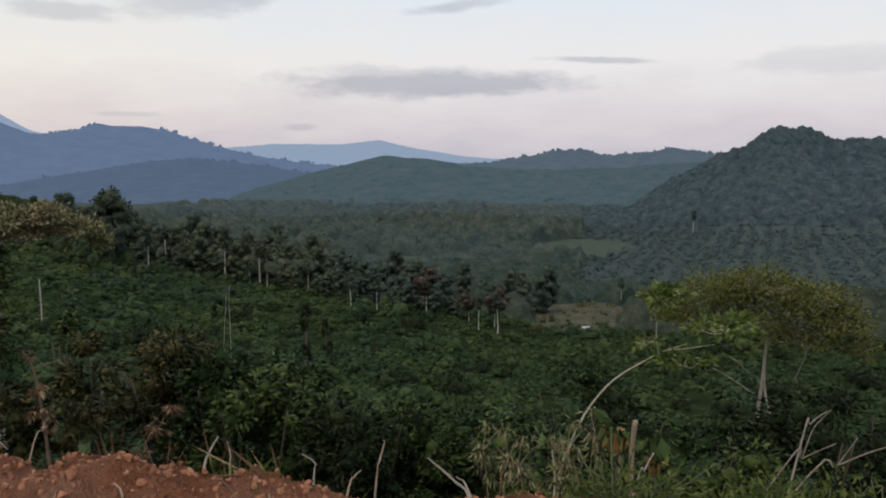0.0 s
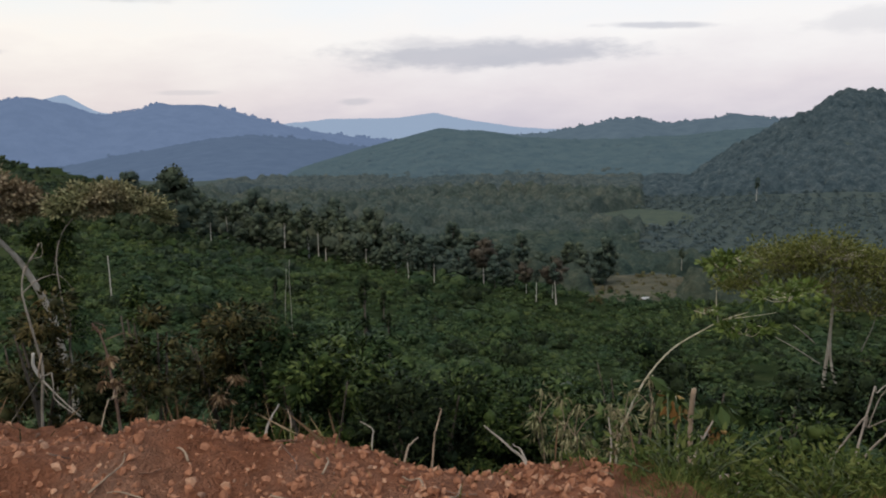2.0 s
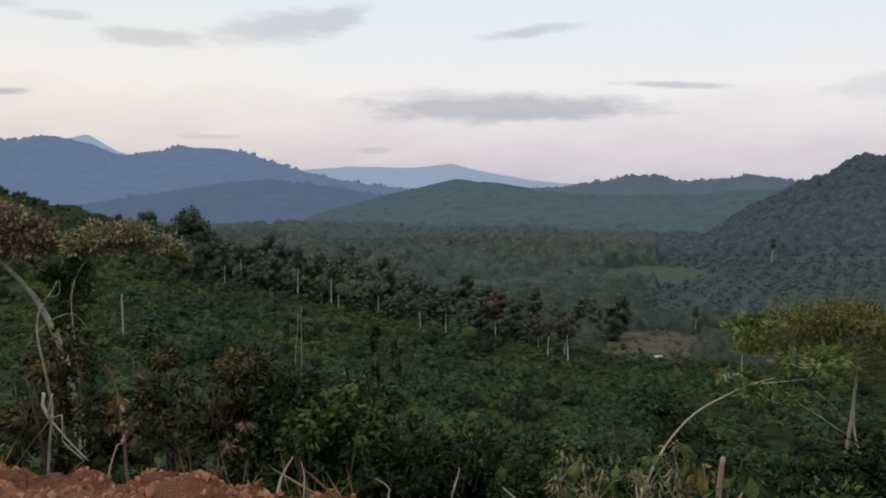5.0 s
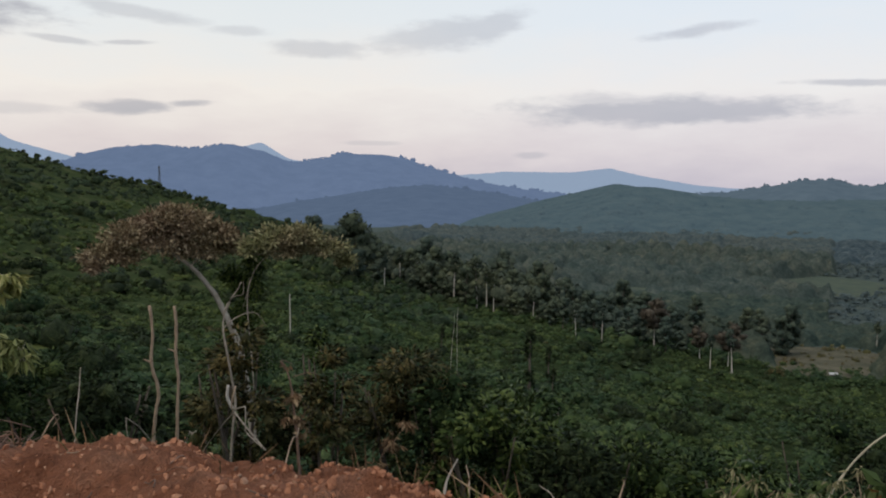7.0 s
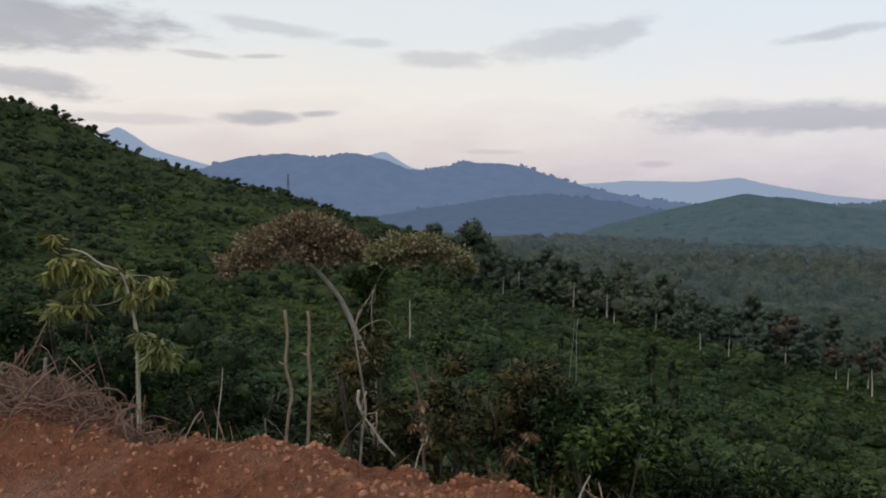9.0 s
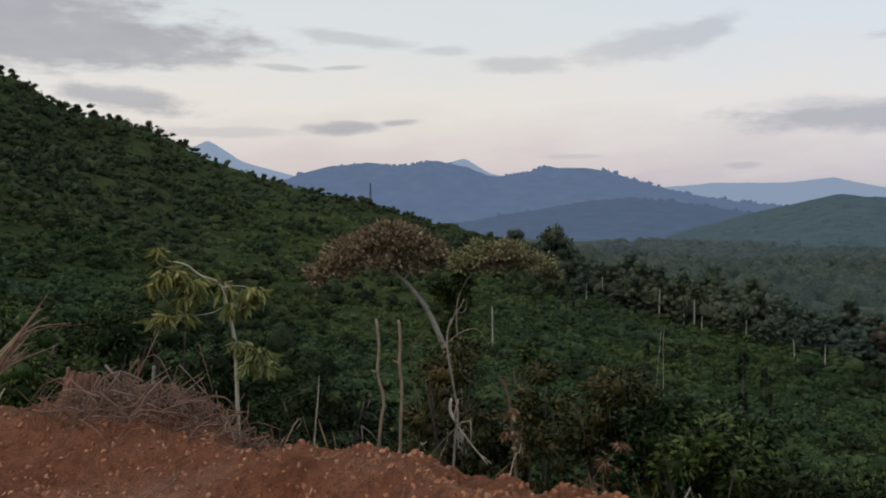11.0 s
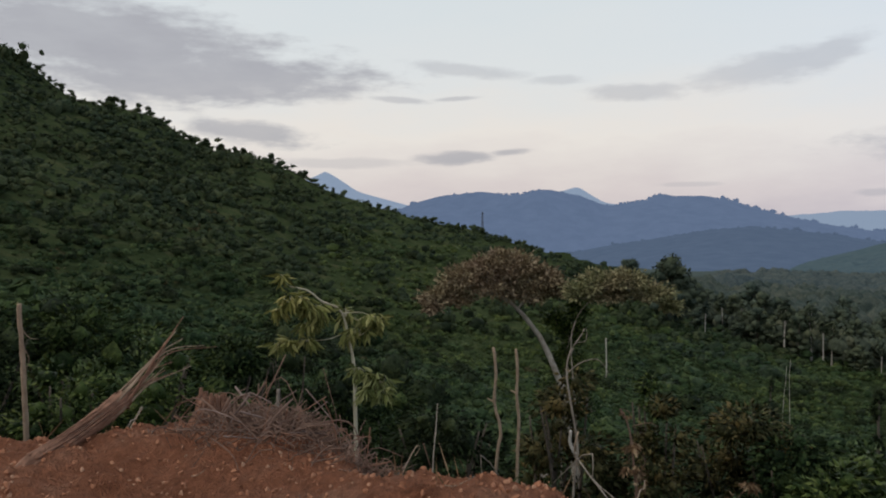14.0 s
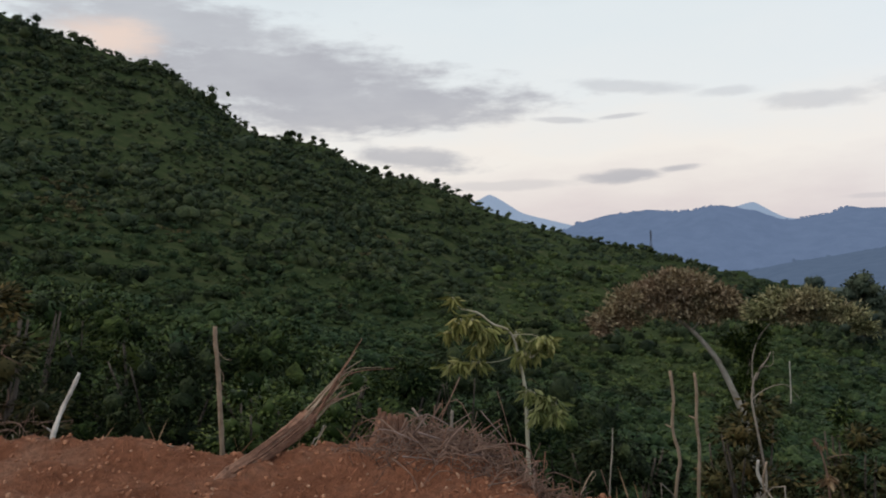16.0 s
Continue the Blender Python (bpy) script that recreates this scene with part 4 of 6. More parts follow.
# ---- the cut edge: splintered log, poles, sticks, stones ----
def splintered_log():
    axis = [(-6.02, 2.60, -0.10), (-6.11, 2.80, 0.00), (-6.27, 3.22, 0.09), (-6.39, 3.64, 0.25)]
    at = axis[1]
    log = thing("splintered_log", at, "leaning reddish tree trunk torn into long splinters, half buried in dirt", "log")
    core = spline(axis, 40)
    along = unit(core[-1] - core[0])
    side = unit(np.cross(along, (0, 0, 1.0)))
    over = unit(np.cross(side, along))
    v, f = tube(spline(axis + [tuple(core[-1] + along * 0.06)], 34), 0.060, 0.078, 22, 0.12, 3, True, 0.0, 0.10)
    part("trunk", fast_mesh("trunk", local(v, at), f, (M_RAW,), None, True), log)
    rg = np.random.default_rng(4)

    def strand(name, pts, r0, r1, mat, seed):
        v, f = tube(spline(pts, 16), r0, r1, 6, 0.22, seed)
        part(name, fast_mesh(name, local(v, at), f, (mat,), None, True), log)

    # bark ridges running along the trunk
    for i in range(26):
        a = i * 2.4
        k0, k1 = rg.integers(2, 14), rg.integers(28, 40)
        ring = math.cos(a) * side + math.sin(a) * over
        pts = [core[k] + ring * (0.056 + 0.022 * k / 40) for k in (k0, (k0 + k1) // 2, k1)]
        strand("bark_ridge", pts, rg.uniform(0.009, 0.016), 0.005, M_RAW, i)
    # splinters fanning out of the torn end: tip, bend
    tips = (((-6.57, 4.39, 0.92), (-6.44, 4.04, 0.61)), ((-6.61, 4.33, 0.77), (-6.43, 4.00, 0.57)), ((-6.48, 4.69, 0.62), (-6.45, 4.10, 0.62)), ((-6.56, 4.41, 0.66), (-6.44, 4.02, 0.60)), ((-6.59, 4.35, 0.51), (-6.49, 3.98, 0.41)),
            ((-6.53, 4.44, 0.45), (-6.47, 4.00, 0.37)), ((-6.66, 4.20, 0.34), (-6.50, 3.95, 0.32)), ((-6.64, 4.28, 0.58), (-6.48, 3.98, 0.46)), ((-6.60, 4.22, 0.46), (-6.48, 3.95, 0.38)))
    for i in range(19):
        tip, bend = (np.array(q) for q in tips[i % len(tips)])
        a = i * 2.4
        ring = (math.cos(a) * side + math.sin(a) * over) * 0.066
        reach = 1.0 if i < len(tips) else rg.uniform(0.35, 0.9)
        end = bend + (tip - bend) * reach + rg.normal(size=3) * 0.022
        pts = [core[26] + ring * 0.9, core[38] + ring, bend + ring * 0.25 + rg.normal(size=3) * 0.016, end]
        strand("splinter", pts, rg.uniform(0.011, 0.016) if i < len(tips) else rg.uniform(0.006, 0.010), 0.003, (M_RAW, M_TAN)[i % 2], 50 + i)


def pole(name, pts, r0, r1, mat, label, category, seed, group=""):
    pts = rooted(pts)
    at = pts[0]
    p = thing(name, at, label, category, group)
    stem_part("shaft", pts, r0, r1, mat, p, at, 26, 8, seed, wobble=0.2)
    return p, at


def poles():
    p, at = pole("broken_pole", [(-8.29, 3.79, -0.26), (-8.29, 3.78, 0.05), (-8.30, 3.77, 0.50), (-8.31, 3.75, 0.85), (-8.31, 3.75, 0.98)], 0.055, 0.038, M_TAN, "broken tan sapling trunk standing upright at the dirt edge", "trunk", 1)
    stem_part("splinter", [(-8.31, 3.75, 0.79), (-8.31, 3.74, 0.91), (-8.31, 3.74, 1.00)], 0.016, 0.003, M_TAN, p, at, 6, 4, 2)
    stem_part("side_twig", [(-8.30, 3.77, 0.72), (-8.27, 3.83, 0.64), (-8.24, 3.90, 0.62)], 0.012, 0.004, M_TAN, p, at, 8, 5, 3)
    stem_part("bark_shred", [(-8.30, 3.77, 0.56), (-8.28, 3.82, 0.45), (-8.29, 3.80, 0.32)], 0.014, 0.004, M_TAN, p, at, 8, 4, 4)
    p, at = pole("white_stick", [(-8.89, 2.30, 0.00), (-9.41, 2.54, 0.15), (-9.48, 2.66, 0.33), (-9.55, 2.76, 0.49)], 0.05, 0.036, M_PALE, "whitish broken branch leaning out of the dirt", "branch", 5)
    stem_part("side_twig", [(-9.34, 2.43, -0.08), (-9.36, 2.36, 0.00)], 0.025, 0.012, M_PALE, p, at, 5, 6, 6)
    for pts, s in (([(-6.27, 9.03, -1.50), (-6.21, 9.06, -1.02), (-6.28, 9.02, -0.63), (-6.26, 9.03, -0.23), (-6.29, 9.02, 0.12)], 7), ([(-6.03, 9.18, -1.48), (-6.01, 9.20, -0.90), (-6.03, 9.18, -0.51), (-6.02, 9.19, -0.19), (-6.04, 9.18, 0.10)], 8)):
        p, at = pole("cut_pole", pts, 0.042, 0.034, M_TAN, "bare crooked cut sapling pole standing among bushes", "pole", s, "pair of cut poles")
        stem_part("knot", [tuple(np.array(pts[2]) + (0, 0, 0.02)), tuple(np.array(pts[2]) + (-0.09, -0.03, 0.06))], 0.03, 0.012, M_TAN, p, at, 4, 6, s)
    p, at = pole("dead_vine", [(-4.42, 7.76, -1.21), (-4.38, 7.79, -0.72), (-4.40, 7.78, -0.48), (-4.45, 7.75, -0.13), (-4.48, 7.73, 0.14), (-4.44, 7.75, 0.37), (-4.35, 7.80, 0.52), (-4.31, 7.82, 0.61)], 0.03, 0.011, M_GREY, "thin pale twisting dead stem with a forked stub", "stem", 11)
    stem_part("branch", [(-4.48, 7.73, 0.12), (-4.35, 7.80, 0.24), (-4.19, 7.89, 0.28), (-4.08, 7.94, 0.14)], 0.014, 0.004, M_GREY, p, at, 12, 5, 12)
    stem_part("branch", [(-4.44, 7.75, 0.32), (-4.39, 7.78, 0.45), (-4.30, 7.83, 0.48), (-4.29, 7.83, 0.62)], 0.012, 0.004, M_GREY, p, at, 12, 5, 13)
    stem_part("stub", [(-4.40, 7.77, -0.75), (-4.45, 7.75, -0.62), (-4.44, 7.75, -0.49)], 0.034, 0.026, M_PALE, p, at, 8, 6, 14)
    stem_part("shred", [(-4.35, 7.75, -0.49), (-4.36, 7.68, -0.69), (-4.33, 7.76, -0.95)], 0.02, 0.008, M_TAN, p, at, 8, 5, 15)
    stem_part("leaning_twig", [(-4.38, 7.78, -0.79), (-4.15, 7.68, -0.95), (-3.91, 7.58, -1.10)], 0.018, 0.012, M_GREY, p, at, 8, 5, 16)
    # small sticks poking out along the edge
    STICKS = (
        ([(-5.46, 6.64, -0.78), (-5.56, 6.82, -0.47), (-5.67, 6.99, -0.22)], 0.016), ([(-5.52, 6.33, -0.65), (-5.57, 6.56, -0.61), (-5.61, 6.52, -0.69)], 0.014), ([(-4.60, 6.55, -0.69), (-4.49, 6.13, -0.61), (-4.25, 5.56, -0.45)], 0.014),
        ([(-3.77, 5.90, -0.56), (-3.71, 5.93, -0.44), (-3.68, 5.95, -0.41)], 0.02), ([(-0.25, 5.57, -0.69), (-0.23, 5.67, -0.54), (-0.20, 5.78, -0.44), (-0.21, 5.78, -0.42)], 0.016), ([(0.43, 5.39, -0.76), (0.30, 5.89, -0.77), (0.10, 6.29, -0.74)], 0.026),
        ([(0.42, 5.49, -0.75), (0.32, 5.79, -0.70)], 0.02), ([(-0.36, 4.86, -0.43), (-0.34, 5.06, -0.41), (-0.32, 5.27, -0.45)], 0.018), ([(-0.61, 5.13, -0.46), (-0.63, 5.33, -0.42), (-0.75, 5.51, -0.42)], 0.012),
        ([(-1.30, 5.07, -0.37), (-1.34, 5.37, -0.34), (-1.37, 5.68, -0.35)], 0.02), ([(-1.17, 5.21, -0.44), (-1.24, 5.50, -0.42), (-1.31, 5.69, -0.39)], 0.013), ([(0.83, 4.45, -0.44), (0.89, 4.74, -0.33), (0.90, 4.94, -0.20)], 0.014),
        ([(1.39, 4.43, -0.40), (1.58, 4.59, -0.42), (1.89, 4.91, -0.44)], 0.018), ([(1.49, 4.41, -0.35), (1.79, 4.41, -0.40), (2.10, 4.40, -0.46)], 0.014), ([(1.58, 5.62, -0.74), (1.66, 5.71, -0.64), (1.75, 5.79, -0.53)], 0.024),
        ([(1.51, 4.30, -0.41), (1.52, 4.40, -0.35)], 0.012), ([(-6.64, 3.88, -0.06), (-6.77, 4.04, 0.02), (-6.83, 4.14, 0.08)], 0.014), ([(-7.50, 4.38, -0.27), (-7.54, 4.50, -0.18), (-7.59, 4.61, -0.08)], 0.014),
        ([(-3.95, 6.96, -0.56), (-3.53, 6.50, -0.57), (-3.02, 5.87, -0.48)], 0.014), ([(-3.21, 6.67, -0.79), (-3.27, 6.98, -0.72), (-3.34, 7.17, -0.70)], 0.014),
    )
    for i, (pts, r) in enumerate(STICKS):
        pts = rooted(pts, 0.05)
        at = pts[0]
        s = thing("stick", at, "dead bare stick poking out of the rough edge", "stick", "sticks along the edge")
        stem_part("shaft", pts, r, r * 0.5, (M_GREY, M_TAN, M_GREY)[i % 3], s, at, 12, 6, 40 + i, wobble=0.25)
    p, at = pole("tan_post", [(1.59, 5.83, -1.11), (1.60, 5.83, -0.79), (1.60, 5.83, -0.53), (1.62, 5.82, -0.30)], 0.036, 0.034, M_TAN, "broken tan sapling post at the grassy edge", "post", 21)
    stem_part("splinter", [(1.61, 5.82, -0.44), (1.62, 5.82, -0.36), (1.62, 5.82, -0.29)], 0.012, 0.003, M_TAN, p, at, 5, 4, 22)


def litter():
    """Twigs and root ends lying about on the dirt."""
    rg = np.random.default_rng(88)
    for i in range(46):
        az = rg.uniform(-6, 78)
        r = np.interp(az, EDGE_AZ, EDGE_R) - 0.15 - abs(rg.normal()) * 0.75
        x, y = -math.sin(radians(az)) * r, math.cos(radians(az)) * r
        L, a = rg.uniform(0.08, 0.30), rg.uniform(0, 3.14)
        pts = []
        for k in (-0.5, -0.1, 0.3, 0.5):
            px, py = x + math.cos(a + k * 0.5) * L * k, y + math.sin(a + k * 0.5) * L * k
            pts.append((px, py, height_at(px, py) + 0.008 + 0.02 * rg.random()))
        s = thing("twig", pts[0], "dead brown twig lying on the red dirt", "twig", "twigs on the dirt")
        rad = rg.uniform(0.006, 0.013)
        stem_part("shaft", pts, rad, rad * 0.5, (M_TWIG, M_RAW, M_TAN)[i % 3], s, pts[0], 9, 5, 400 + i, wobble=0.25)


def stump():
    c = [(-6.32, 4.51, 0.00)][0]
    c = (c[0] * 0.95, c[1] * 0.95, height_at(c[0] * 0.95, c[1] * 0.95))
    s = thing("tree_stump", c, "torn reddish tree stump with splintered rim in the dirt mound", "stump")
    rg = np.random.default_rng(5)
    for k in range(16):
        a = k / 16 * 2 * np.pi
        x, y = 0.13 * np.cos(a), 0.13 * np.sin(a)
        h = rg.uniform(0.12, 0.30)
        v, f = tube(spline([(x * 1.5, y * 1.5, -0.1), (x, y, 0.1), (x * 0.9, y * 0.9, h)], 6), 0.055, 0.018, 5, 0.3, k)
        part("splinter", fast_mesh("splinter", v, f, (M_RAW,), None, False), s)
    v, f = tube([(0, 0, -0.1), (0, 0, 0.1), (0, 0, 0.22)], 0.17, 0.11, 12, 0.15, 3)
    part("core", fast_mesh("core", v, f, (M_RAW,), None, True), s)
    p, at = pole("dead_stake", [(-7.09, 5.95, -0.52), (-7.09, 5.95, -0.27), (-7.08, 5.96, -0.06)], 0.05, 0.03, M_GREY, "grey broken stake standing in the brush pile", "stake", 33)


def brush_pile(name, label, ends, count, n_branch, spread, tall, mats, seed):
    """A heap of torn roots and twigs round the line between two places on the ground."""
    rg = np.random.default_rng(seed)
    a, b = np.array(ends[0]), np.array(ends[1])
    mid = (a + b) / 2
    at = (mid[0], mid[1], height_at(mid[0], mid[1]))
    pile = thing(name, at, label, "brush pile")
    made = []
    total = count + n_branch
    ts = rg.beta(1.5, 1.5, total)
    cs = a + (b - a) * ts[:, None]
    cs[:, :2] += rg.normal(size=(total, 2)) * spread
    gs = np.maximum(land(cs[:, 0], cs[:, 1])[0], at[2] - 0.4)
    for i in range(total):
        t, c = ts[i], cs[i]
        hump = tall * (np.sin(np.pi * np.clip(t * 0.9 + 0.05, 0, 1)) ** 0.7)
        c[2] = gs[i] + min(abs(rg.normal()), 1.8) * hump * 0.5
        L = rg.uniform(0.12, 0.42) * (2.1 if i < n_branch else 1)
        d = rg.normal(size=3) * (1, 1, 0.6)
        d /= np.linalg.norm(d)
        bow = rg.normal(size=3) * L * 0.14
        pts = [c - d * L / 2, c - d * L * 0.15 + bow + rg.normal(size=3) * 0.02, c + d * L * 0.2 + bow * 0.8 + rg.normal(size=3) * 0.03, c + d * L / 2 - bow + rg.normal(size=3) * 0.06]
        r = rg.uniform(0.0045, 0.010) if i < n_branch else rg.uniform(0.003, 0.007)
        v, f = tube(spline(pts, 9 if i < n_branch else 7), r, r * 0.5, 5 if i < n_branch else 4, 0.2, i)
        if i < n_branch:
            part("branch", fast_mesh("branch", local(v, at), f, (mats[i % len(mats)],), None, True), pile)
        else:
            made.append((local(v, at), f))
    v, f = join(made)
    part("twigs", fast_mesh("twigs", v, f, (mats[0],), None, True), pile, "tangle of fine brown twigs", "stuff")


def stones():
    rg = np.random.default_rng(12)
    protos = []
    for k in range(5):
        bm = bmesh.new()
        bmesh.ops.create_icosphere(bm, subdivisions=2 if k < 3 else 1, radius=1.0)
        for v in bm.verts:
            n = noise.noise(v.co * 1.3 + Vector((k * 7.1, 0, 0)))
            m = noise.noise(v.co * 3.1 + Vector((0, k * 3.3, 0)))
            v.co *= 1 + 0.45 * n + 0.2 * m
            v.co.z *= 0.7
        me = bpy.data.meshes.new("clod")
        bm.to_mesh(me)
        bm.free()
        v = np.array([p.co for p in me.vertices])
        f = np.array([list(p.vertices) for p in me.polygons])
        protos.append((v, f))
    # single stones and clods
    for i in range(140):
        az = rg.uniform(-6, 80)
        r = np.interp(az, EDGE_AZ, EDGE_R) - abs(rg.normal()) * 0.7
        x, y = -math.sin(radians(az)) * r, math.cos(radians(az)) * r
        s = rg.uniform(0.008, 0.018) * (1.4 if i % 9 == 0 else 1)
        v, f = protos[3 + i % 2]
        me = fast_mesh("stone", v, f, (M_STONE if i % 5 == 0 else M_CLOD,))
        st = tagged(new("stone", me), "pale reddish stone lying on the dirt", "stone", "stones on the dirt shoulder")
        st.location, st.rotation_euler, st.scale = (x, y, height_at(x, y) + s * 0.25), (rg.uniform(0, 6), rg.uniform(0, 6), rg.uniform(0, 6)), (s, s * rg.uniform(0.7, 1.3), s)
    c = [(-8.61, 2.34, 0.00)][0]
    v, f = protos[1]
    bo = tagged(new("boulder", fast_mesh("boulder", v, f, (M_STONE,), None, True)), "smooth rounded reddish boulder beside the white stick", "boulder")
    bo.location, bo.scale = (c[0], c[1], height_at(c[0], c[1]) + 0.05), (0.16, 0.14, 0.13)
    # crumbled earth
    n = 12000
    az = rg.uniform(-12, 84, n)
    r = np.interp(az, EDGE_AZ, EDGE_R) + 0.3 - rg.random(n) ** 1.2 * 3.6
    r = np.where(r < 2.4, 2.4 + rg.random(n) * 1.4, r)
    x, y = -np.sin(np.radians(az)) * r, np.cos(np.radians(az)) * r
    z = land(x, y)[0]
    made = []
    for i in range(n):
        v, f = protos[3 + i % 2]
        s = 0.004 + 0.022 * rg.random() ** 4
        q = Euler((rg.uniform(0, 6), rg.uniform(0, 6), rg.uniform(0, 6))).to_matrix()
        made.append(((v * s) @ np.array(q).T + (x[i], y[i], z[i] + s * 0.2), f))
    v, f = join(made)
    tagged(new("crumbled_earth", fast_mesh("crumbled_earth", v, f, (M_CLOD,))), "loose crumbs and clods of red earth", "earth", kind="stuff")


def stone_material(name, stops):
    m, nt, b = material(name)
    g = nt.nodes.new("ShaderNodeNewGeometry")
    c = ramp_node(nt, g.outputs["Random Per Island"], stops)
    c = mix_colour(nt, 0.7, c, ramp_node(nt, noise_node(nt, 40, 5), ((0.3, (0.6, 0.58, 0.56)), (0.65, (1.1, 1.08, 1.05)))), "MULTIPLY")
    nt.links.new(c, b.inputs["Base Color"])
    b.inputs["Roughness"].default_value = 0.95
    bump(nt, b, noise_node(nt, 70, 4), 0.6, 0.01)
    return m


M_STONE = stone_material("reddish_stone", ((0.0, (0.24, 0.12, 0.075)), (0.5, (0.31, 0.175, 0.115)), (1.0, (0.38, 0.25, 0.185))))
M_CLOD = stone_material("red_clods", ((0.0, (0.30, 0.125, 0.066)), (0.8, (0.47, 0.215, 0.12)), (1.0, (0.53, 0.31, 0.20))))

splintered_log()
poles()
litter()
stump()
brush_pile("root_heap", "tangled heap of torn brown roots and twigs on a dirt mound", ([(-5.70, 4.18, 0.00), (-4.42, 4.52, 0.00)]), 900, 120, 0.28, 0.11, (M_TWIG, M_ROOT, M_TWIG, M_RAW), 3)
brush_pile("dead_branch_heap", "heap of dead grey branches beside the grassy edge", ([(2.74, 5.87, -0.87), (3.60, 5.88, -0.88)]), 1000, 26, 0.38, 0.5, (M_TWIG, M_ROOT), 5)
brush_pile("dead_brush", "dark dry brush and dead twigs at the forest foot", ([(-10.42, 2.23, -0.21), (-9.87, 3.09, -0.27)]), 520, 30, 0.5, 1.1, (M_TWIG, M_TWIG, M_GREY), 6)
stones()
for pts, stands in (([(2.87, 6.27, -0.87), (3.01, 6.21, -0.74), (3.22, 6.10, -0.58)], True), ([(3.00, 6.21, -0.96), (3.23, 6.10, -0.76), (3.51, 5.94, -0.56), (3.80, 5.80, -0.50)], True), ([(3.23, 6.74, -0.83), (3.38, 6.90, -0.69), (3.58, 7.02, -0.61)], True),
                    ([(3.01, 6.21, -0.74), (3.08, 6.18, -0.49), (3.18, 6.12, -0.32)], False), ([(3.23, 6.10, -0.76), (3.29, 6.06, -0.63), (3.35, 6.03, -0.51)], False), ([(3.51, 5.94, -0.56), (3.60, 5.98, -0.40), (3.62, 6.05, -0.22)], False)):
    pts = rooted(pts, 0.02) if stands else pts
    s = thing("dead_branch", pts[0], "bare grey dead branch reaching out of the brush heap", "branch", "dead branches by the heap")
    stem_part("limb", pts, 0.022 if stands else 0.010, 0.006, M_GREY, s, pts[0], 16, 6, int(abs(pts[0][0]) * 100))


# ---- leafy plants close by ----
def leafy(name, label, category, stems, crowns, leaf, mat, bark, seed, droop=0.3, group="", leaf_width=0.4, twigs=True, dense=1.0):
    """A tree or shrub: stems as (points, radius, tip radius), crowns as (centre, radius, height, leaves)."""
    rg = np.random.default_rng(seed)
    base = rooted(stems[0][0])
    at = base[0]
    t = thing(name, at, label, category, group)
    for i, (pts, r0, r1) in enumerate(stems):
        stem_part("trunk" if i == 0 else "limb", base if i == 0 else pts, r0, r1, bark, t, at, 24 if i == 0 else 12, 8 if i == 0 else 6, seed + i, flare=r0 * 0.4 if i == 0 else 0)
    quads, sprigs = [], []
    for c, rad, tall, n in crowns:
        c, n = np.array(c, float), int(n * dense)
        lobes = max(6, n // (9 if leaf > 0.14 and n < 200 else 26))
        d = rg.normal(size=(lobes, 3))
        d[:, 2] = np.abs(d[:, 2]) * 0.9 - 0.25
        d /= np.linalg.norm(d, axis=1)[:, None]
        lc = c + d * (rad, rad, tall) * rg.uniform(0.35, 0.98, lobes)[:, None]
        if twigs:
            for p in lc:
                q = c + (p - c) * 0.1 - (0, 0, tall * 0.4)
                sprigs.append(tube(spline([q, (p + q) / 2 + rg.normal(size=3) * rad * 0.07, p], 6), 0.006 + rad * 0.008, 0.003 + rad * 0.002, 4, 0.1, 1))
        w = rg.integers(0, lobes, n)
        off = rg.normal(size=(n, 3)) * rad * 0.17
        p = lc[w] + off * (1, 1, 0.6)
        dr = off / (rad * 0.17) * 0.6 + d[w] * 0.5 + rg.normal(size=(n, 3)) * 0.35
        dr[:, 2] -= droop
        quads.append(leaf_quads(rg, p, dr, leaf, leaf * leaf_width))
    v, f = join(quads)
    part("crown", fast_mesh("crown", local(v, at), f, (mat,)), t)
    if sprigs:
        v, f = join(sprigs)
        part("twigs", fast_mesh("twigs", local(v, at), f, (bark,), None, True), t, kind="stuff")
    return t


